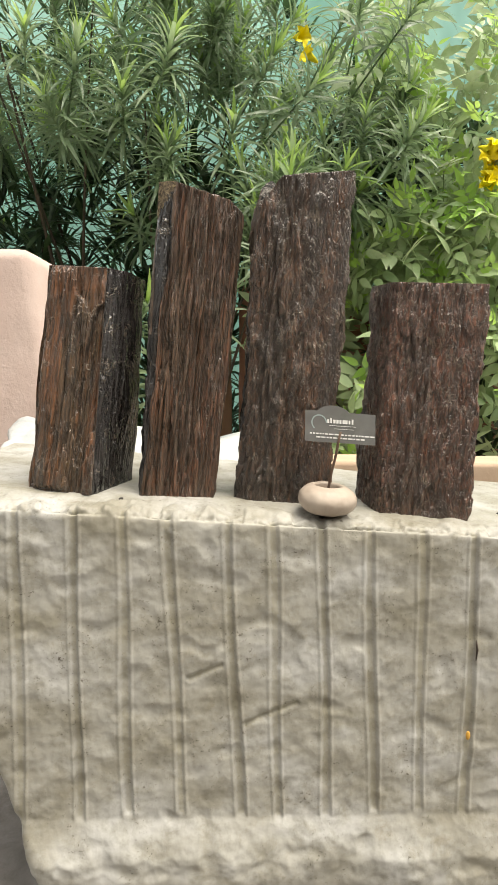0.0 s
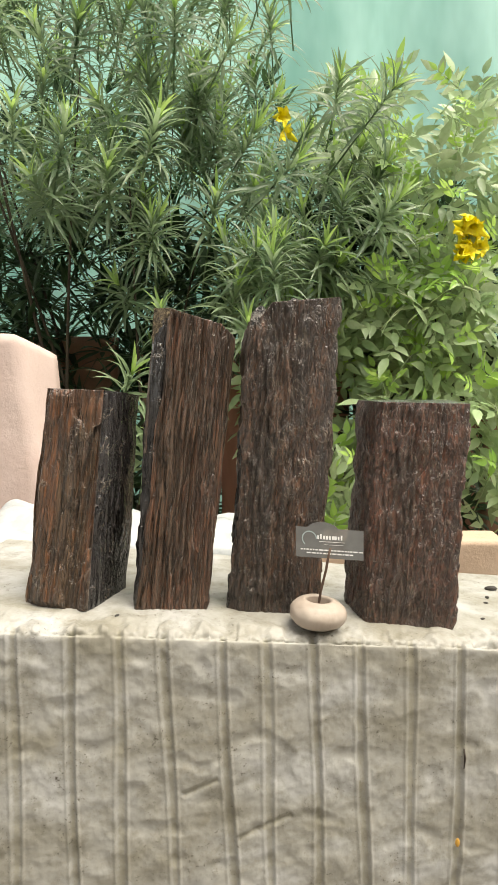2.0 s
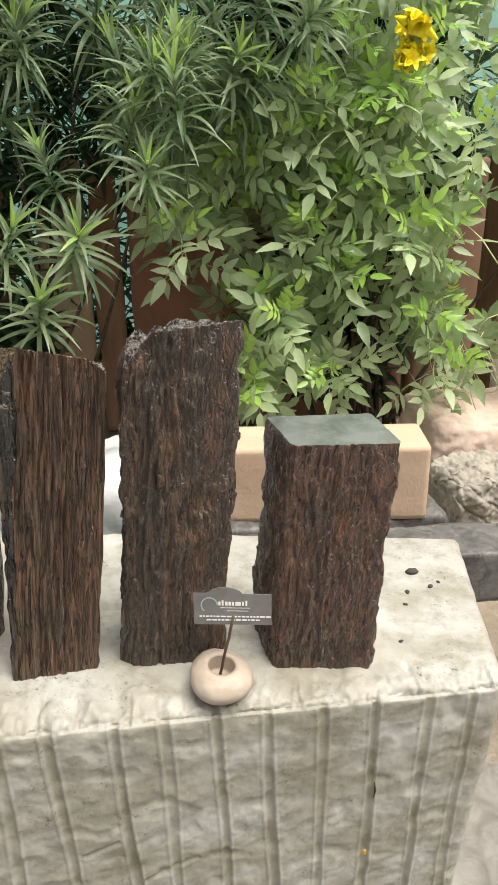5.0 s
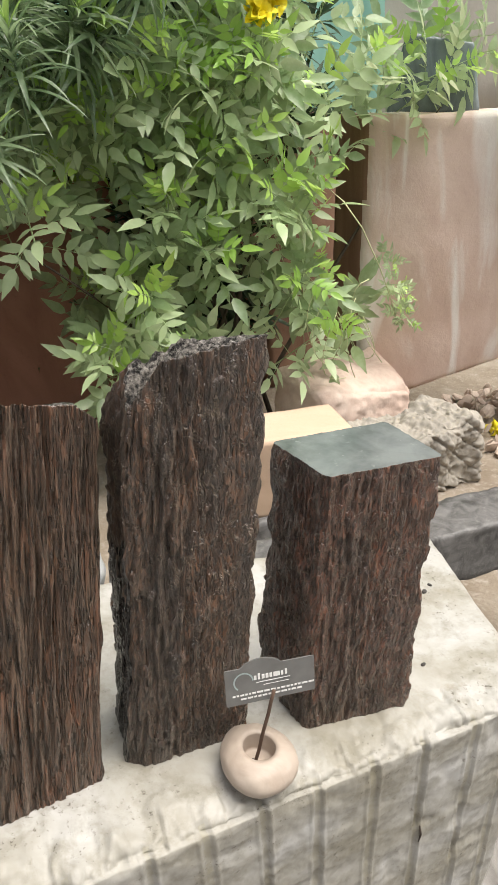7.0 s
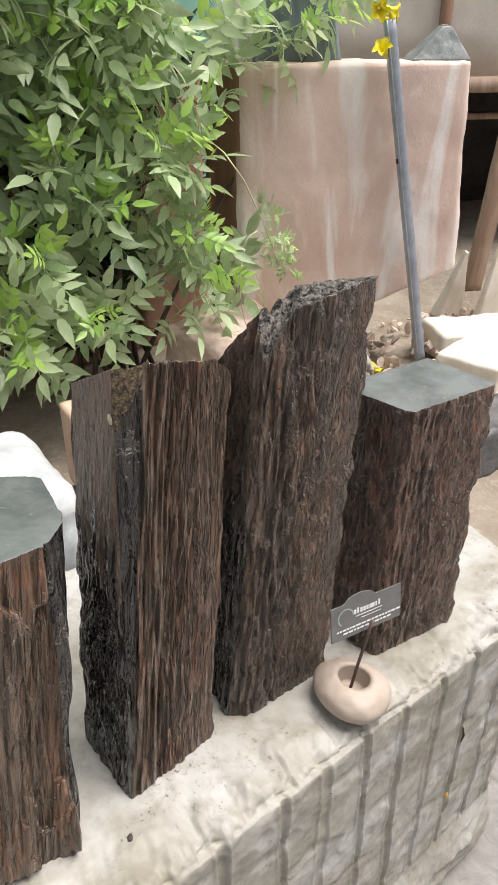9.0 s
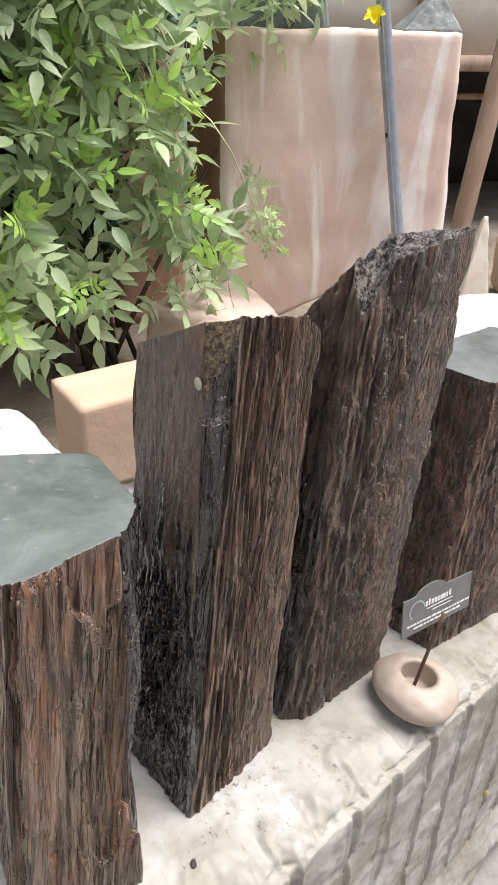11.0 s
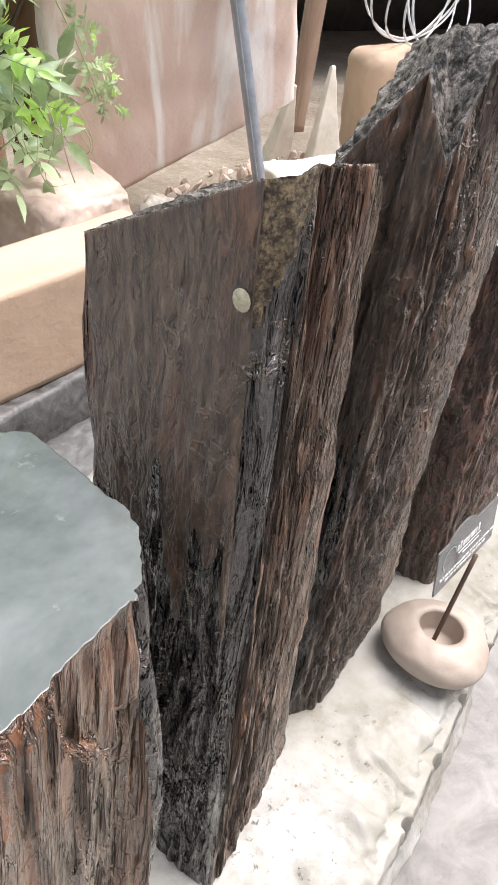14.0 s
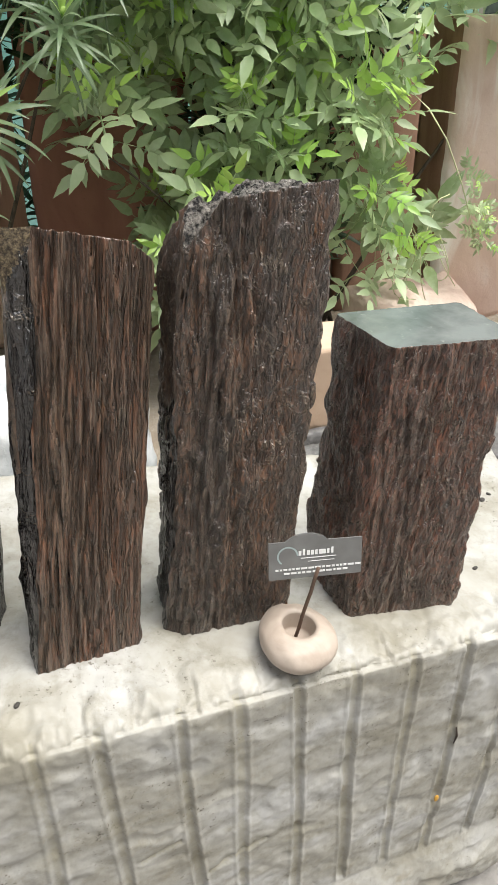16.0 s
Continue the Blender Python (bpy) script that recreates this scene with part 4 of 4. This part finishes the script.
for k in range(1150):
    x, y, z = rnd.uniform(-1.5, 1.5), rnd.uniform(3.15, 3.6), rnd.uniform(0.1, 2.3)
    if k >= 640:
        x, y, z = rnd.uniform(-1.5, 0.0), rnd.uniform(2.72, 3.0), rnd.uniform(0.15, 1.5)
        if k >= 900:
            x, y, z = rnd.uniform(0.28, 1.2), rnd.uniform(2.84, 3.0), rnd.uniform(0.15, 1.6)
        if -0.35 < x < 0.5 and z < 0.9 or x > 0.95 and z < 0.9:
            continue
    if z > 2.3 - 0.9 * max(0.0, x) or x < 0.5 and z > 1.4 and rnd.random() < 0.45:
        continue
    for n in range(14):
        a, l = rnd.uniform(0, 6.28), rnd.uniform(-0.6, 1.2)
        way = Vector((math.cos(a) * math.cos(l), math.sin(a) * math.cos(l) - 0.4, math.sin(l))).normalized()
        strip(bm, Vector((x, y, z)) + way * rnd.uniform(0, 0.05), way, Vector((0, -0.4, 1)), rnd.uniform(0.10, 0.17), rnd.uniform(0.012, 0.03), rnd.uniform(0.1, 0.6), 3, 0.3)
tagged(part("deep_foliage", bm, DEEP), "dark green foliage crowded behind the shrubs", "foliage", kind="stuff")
flower_head(0.748, 2.36, 1.295, 15)
flower_head(0.145, 2.38, 1.64, 2)
flower_head(1.567, 2.30, 0.045, 2, "yellow trumpet flowers fallen on the rubble")


# ---- things beside and on the pink block ----
FACE = Vector((0.849, -0.529, 0))        # along the pink block's face
ANG = math.degrees(math.atan2(-0.529, 0.849))
IRON = plain("blue_grey_painted_steel", (0.34, 0.38, 0.44), 0.45, 0.3, 0.2, 0.05)


TOP = (1.53, 2.335, 1.11)


def prop():
    root = thing("steel_prop", "blue-grey steel channel leaning on the pink block", "steel channel", look((1.700, 2.228, 0.03), TOP))
    # a channel section: web and two flanges, drawn along local -z
    length = (Vector((1.700, 2.228, 0.03)) - Vector(TOP)).length
    for name, w, d, x, y in (("web", 0.045, 0.005, 0, 0), ("flange", 0.005, 0.028, -0.020, 0.012), ("flange", 0.005, 0.028, 0.020, 0.012)):
        bm = rough_block((w, d, length), 30, 0.001, 0.0004, 20)
        bmesh.ops.rotate(bm, verts=bm.verts, matrix=Matrix.Rotation(math.pi, 3, "X"))
        bmesh.ops.translate(bm, verts=bm.verts, vec=(x, y, 0))
        part(name, bm, IRON, root)
    bm = bmesh.new()
    bmesh.ops.create_cone(bm, cap_ends=True, segments=12, radius1=0.008, radius2=0.008, depth=0.006)
    bmesh.ops.transform(bm, verts=bm.verts, matrix=pose(-0.002, 0.0, -0.70, 90))
    bmesh.ops.translate(bm, verts=bm.verts, vec=(0, -0.004, 0))
    part("bolt", bm, plain("dark_rust", (0.05, 0.035, 0.03), 0.7), root)


prop()
flower_head(1.525, 2.315, 1.09, 4, "yellow trumpet flowers fallen over the steel channel")


def wedge(name, size, mat, m, label, category, peak=(0.5, 0.5), seed=0.0, group=""):
    """A split stone with a ridge."""
    cs = {(0, 0, 1): (size[0] * peak[0] * 0.9, size[1] * 0.35, 0), (1, 0, 1): (-size[0] * (1 - peak[0]) * 0.9, size[1] * 0.35, 0), (0, 1, 1): (size[0] * peak[0] * 0.9, -size[1] * 0.35, 0), (1, 1, 1): (-size[0] * (1 - peak[0]) * 0.9, -size[1] * 0.35, 0)}
    return placed(name, rough_block(size, 34, 0.004, 0.003, 14, cs, seed), mat, m, label, category, group)


wedge("stone_pyramid", (0.19, 0.13, 0.10), GREY, pose(1.765, 2.335, 0.998, 0, 0, ANG), "grey marble pyramid standing on the pink block", "stone", (0.62, 0.5), 2)
placed("slate_piece", rough_block((0.28, 0.08, 0.22), 30, 0.006, 0.004, 8, {(0, 0, 1): (0.05, 0.02, 0), (0, 1, 1): (0.05, 0, 0), (1, 0, 1): (-0.03, 0.02, -0.03), (1, 1, 1): (-0.03, 0, -0.03)}, 9), BLUESTONE, pose(1.42, 2.61, 0.998, 0, 0, ANG), "blue-grey slate piece standing on the pink block", "stone")


def sprig():
    """A loose twig that hangs before the pink block."""
    root = thing("hanging_twig", "thin green twig hanging before the pink block", "twig", pose(1.05, 2.46, 0.78))
    pts = [Vector((-0.10, 0, 0.06)), Vector((-0.03, -0.02, 0.0)), Vector((0.03, -0.03, -0.08)), Vector((0.09, -0.04, -0.20)), Vector((0.125, -0.05, -0.29)), Vector((0.15, -0.05, -0.36))]
    part("stem", tube(pts, [0.0022, 0.0021, 0.002, 0.0018, 0.0015, 0.0012], 6), STRAW, root)
    r = random.Random(5)
    for k in range(5):
        ob = new("shoot", PINNATES[k % 8])
        ob.parent = root
        p = pts[3].lerp(pts[5], k / 4)
        ob.matrix_local = Matrix.Translation(p + Vector((r.uniform(-0.01, 0.06), -0.01, r.uniform(-0.02, 0.03)))) @ pose(0, 0, 0, r.uniform(50, 110), r.uniform(-40, 40), r.uniform(-30, 30)) @ Matrix.Scale(0.36, 4)


sprig()

# ---- the yard beyond ----
CLAY = stone_mat("orange_clay", (0.44, 0.34, 0.27), (0.64, 0.54, 0.46), (0.36, 0.26, 0.19), 0.05)
CREAM = stone_mat("cream_marble", (0.66, 0.60, 0.50), (0.80, 0.76, 0.68), (0.55, 0.47, 0.36), 0.1)
WOODP = stone_mat("weathered_plank", (0.30, 0.20, 0.14), (0.46, 0.34, 0.26), (0.22, 0.14, 0.10), 0.03, (1, 1, 0.1))
WALLP = stone_mat("beige_plaster", (0.50, 0.46, 0.40), (0.60, 0.56, 0.50), (0.42, 0.38, 0.32), 0.3)
# The dimness inside the shed is painted into these near-black boards.
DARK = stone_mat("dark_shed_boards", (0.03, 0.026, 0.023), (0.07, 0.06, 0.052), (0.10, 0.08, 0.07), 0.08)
# rubble heap at the foot of the block
bm = bmesh.new()
rr = random.Random(8)
for k in range(210):
    a, q = rr.uniform(0, 6.28), rr.random() ** 0.6
    x, y = 1.85 + 0.55 * q * math.cos(a), 2.35 + 0.28 * q * math.sin(a)
    if (x - 1.705) ** 2 + (y - 2.225) ** 2 < 0.0015:
        continue
    s = rr.uniform(0.012, 0.042)
    base = 0.05 * (1 - q)
    g = bmesh.ops.create_icosphere(bm, subdivisions=1, radius=s, matrix=pose(x, y, base + s * 0.1, rr.uniform(0, 360), rr.uniform(0, 360), 0) @ Matrix.Diagonal((1, rr.uniform(0.5, 0.9), rr.uniform(0.12, 0.3), 1)))
tagged(part("rubble", bm, CLAY, smooth=False), "orange-brown stone rubble and dry litter on the ground", "rubble", kind="stuff")
for x, y, size, turn, tip, seed in ((2.03, 2.20, (0.42, 0.20, 0.12), -25, 0, 1), (1.86, 2.02, (0.40, 0.24, 0.13), 10, 4, 2), (2.24, 2.55, (0.12, 0.07, 0.30), -20, 12, 3), (2.30, 2.37, (0.14, 0.07, 0.36), -30, -6, 4), (2.45, 1.98, (0.36, 0.24, 0.16), 20, 0, 6)):
    tall = size[2] > 0.2
    (wedge if tall else placed)("marble_offcut", *(((size, CREAM, pose(x, y, -0.01, tip, 0, turn), "cream marble offcut standing in the yard", "stone offcut", (0.7, 0.5), seed, "marble offcuts")) if tall else
                                                  ((rough_block(size, 30, 0.012, 0.008, 8, {(1, 0, 1): (0.02, 0.04, -0.03)}, seed), CREAM, pose(x, y, -0.01, 0, 0, turn), "cream marble offcut lying in the yard", "stone offcut", "marble offcuts"))))
placed("leaning_plank", rough_block((0.085, 0.03, 1.25), 40, 0.004, 0.003, 9), WOODP, pose(2.62, 2.72, -0.01, 0, 6, ANG), "weathered wooden plank leaning in the yard", "plank")
crate = thing("stone_crate", "buff stone block with a pale blue band", "stone block", pose(2.72, 2.22, -0.01, 0, 0, -32))
part("body", rough_block((0.56, 0.26, 0.40), 44, 0.06, 0.008, 7, None, 14), SAND, crate)
part("band", rough_block((0.46, 0.006, 0.07), 20, 0.001, 0.0003, 9), plain("pale_blue_tape", (0.45, 0.58, 0.75), 0.5), crate).location = (0.02, -0.137, 0.20)
CABLE = plain("pale_grey_cable", (0.62, 0.64, 0.66), 0.45)
coil = thing("cable_coil", "coil of pale grey cable on the buff stone", "cable", pose(2.70, 2.24, 0.385))
for k in range(6):
    r = 0.20 + 0.012 * k
    ring = [Vector((1.25 * r * math.cos(t) + 0.03 * k - 0.05, 0.035 * k - 0.09 + 0.05 * math.sin(t + k), 0.75 * r + 0.012 + 0.75 * r * math.sin(t))) for t in (2 * math.pi * i / 40 for i in range(41))]
    part("loop", tube(ring, [0.0045] * 41, 7), CABLE, coil)


def shed():
    root = thing("shed", "open dark shed with a beige plaster wall above", "shed", pose(3.45, 3.10, 0, 0, 0, ANG), kind="structure")
    def panel(name, size, at, mat, seed=0.0):
        ob = part(name, rough_block(size, 24, 0.004, 0.004, 4, None, seed), mat, root)
        ob.location = at
    panel("upper_wall", (5.0, 0.14, 1.9), (0.6, 0, 0.86), WALLP)
    panel("lintel", (5.0, 0.18, 0.07), (0.6, -0.04, 0.79), WOODP)
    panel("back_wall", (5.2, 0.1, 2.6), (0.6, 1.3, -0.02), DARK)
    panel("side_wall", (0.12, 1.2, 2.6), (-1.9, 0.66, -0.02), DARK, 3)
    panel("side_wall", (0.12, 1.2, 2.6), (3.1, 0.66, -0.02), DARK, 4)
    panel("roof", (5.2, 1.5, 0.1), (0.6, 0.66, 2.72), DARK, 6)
    panel("rail", (4.6, 0.09, 0.035), (0.6, 0.35, 0.62), WOODP, 7)
    panel("door_frame", (0.05, 0.04, 1.85), (-0.55, -0.09, 0.87), BROWN, 8)
    panel("post", (0.09, 0.09, 0.82), (-0.9, 0.0, -0.02), WOODP, 9)


shed()

# ---- crumbs on the marble ----
CHIP = plain("dark_chip", (0.05, 0.045, 0.04), 0.8)
for k, (x, y, s) in enumerate(((0.393, 1.134, 0.008), (0.41, 1.10, 0.004), (0.372, 1.088, 0.004), (0.425, 1.11, 0.003), (0.36, 1.06, 0.003), (0.33, 0.985, 0.003), (-0.155, 0.905, 0.003))):
    bm = bmesh.new()
    bmesh.ops.create_icosphere(bm, subdivisions=2, radius=s, matrix=Matrix.Diagonal((1.2, 0.8, 0.5, 1)))
    for v in bm.verts:
        v.co *= 1 + 0.3 * noise.noise(v.co * 300)
    placed("stone_chip", bm, CHIP, pose(x, y, table_z(x, y) + s * 0.3, 0, 0, 40 * k), "small dark stone chip on the marble top", "chip", "chips on the marble")
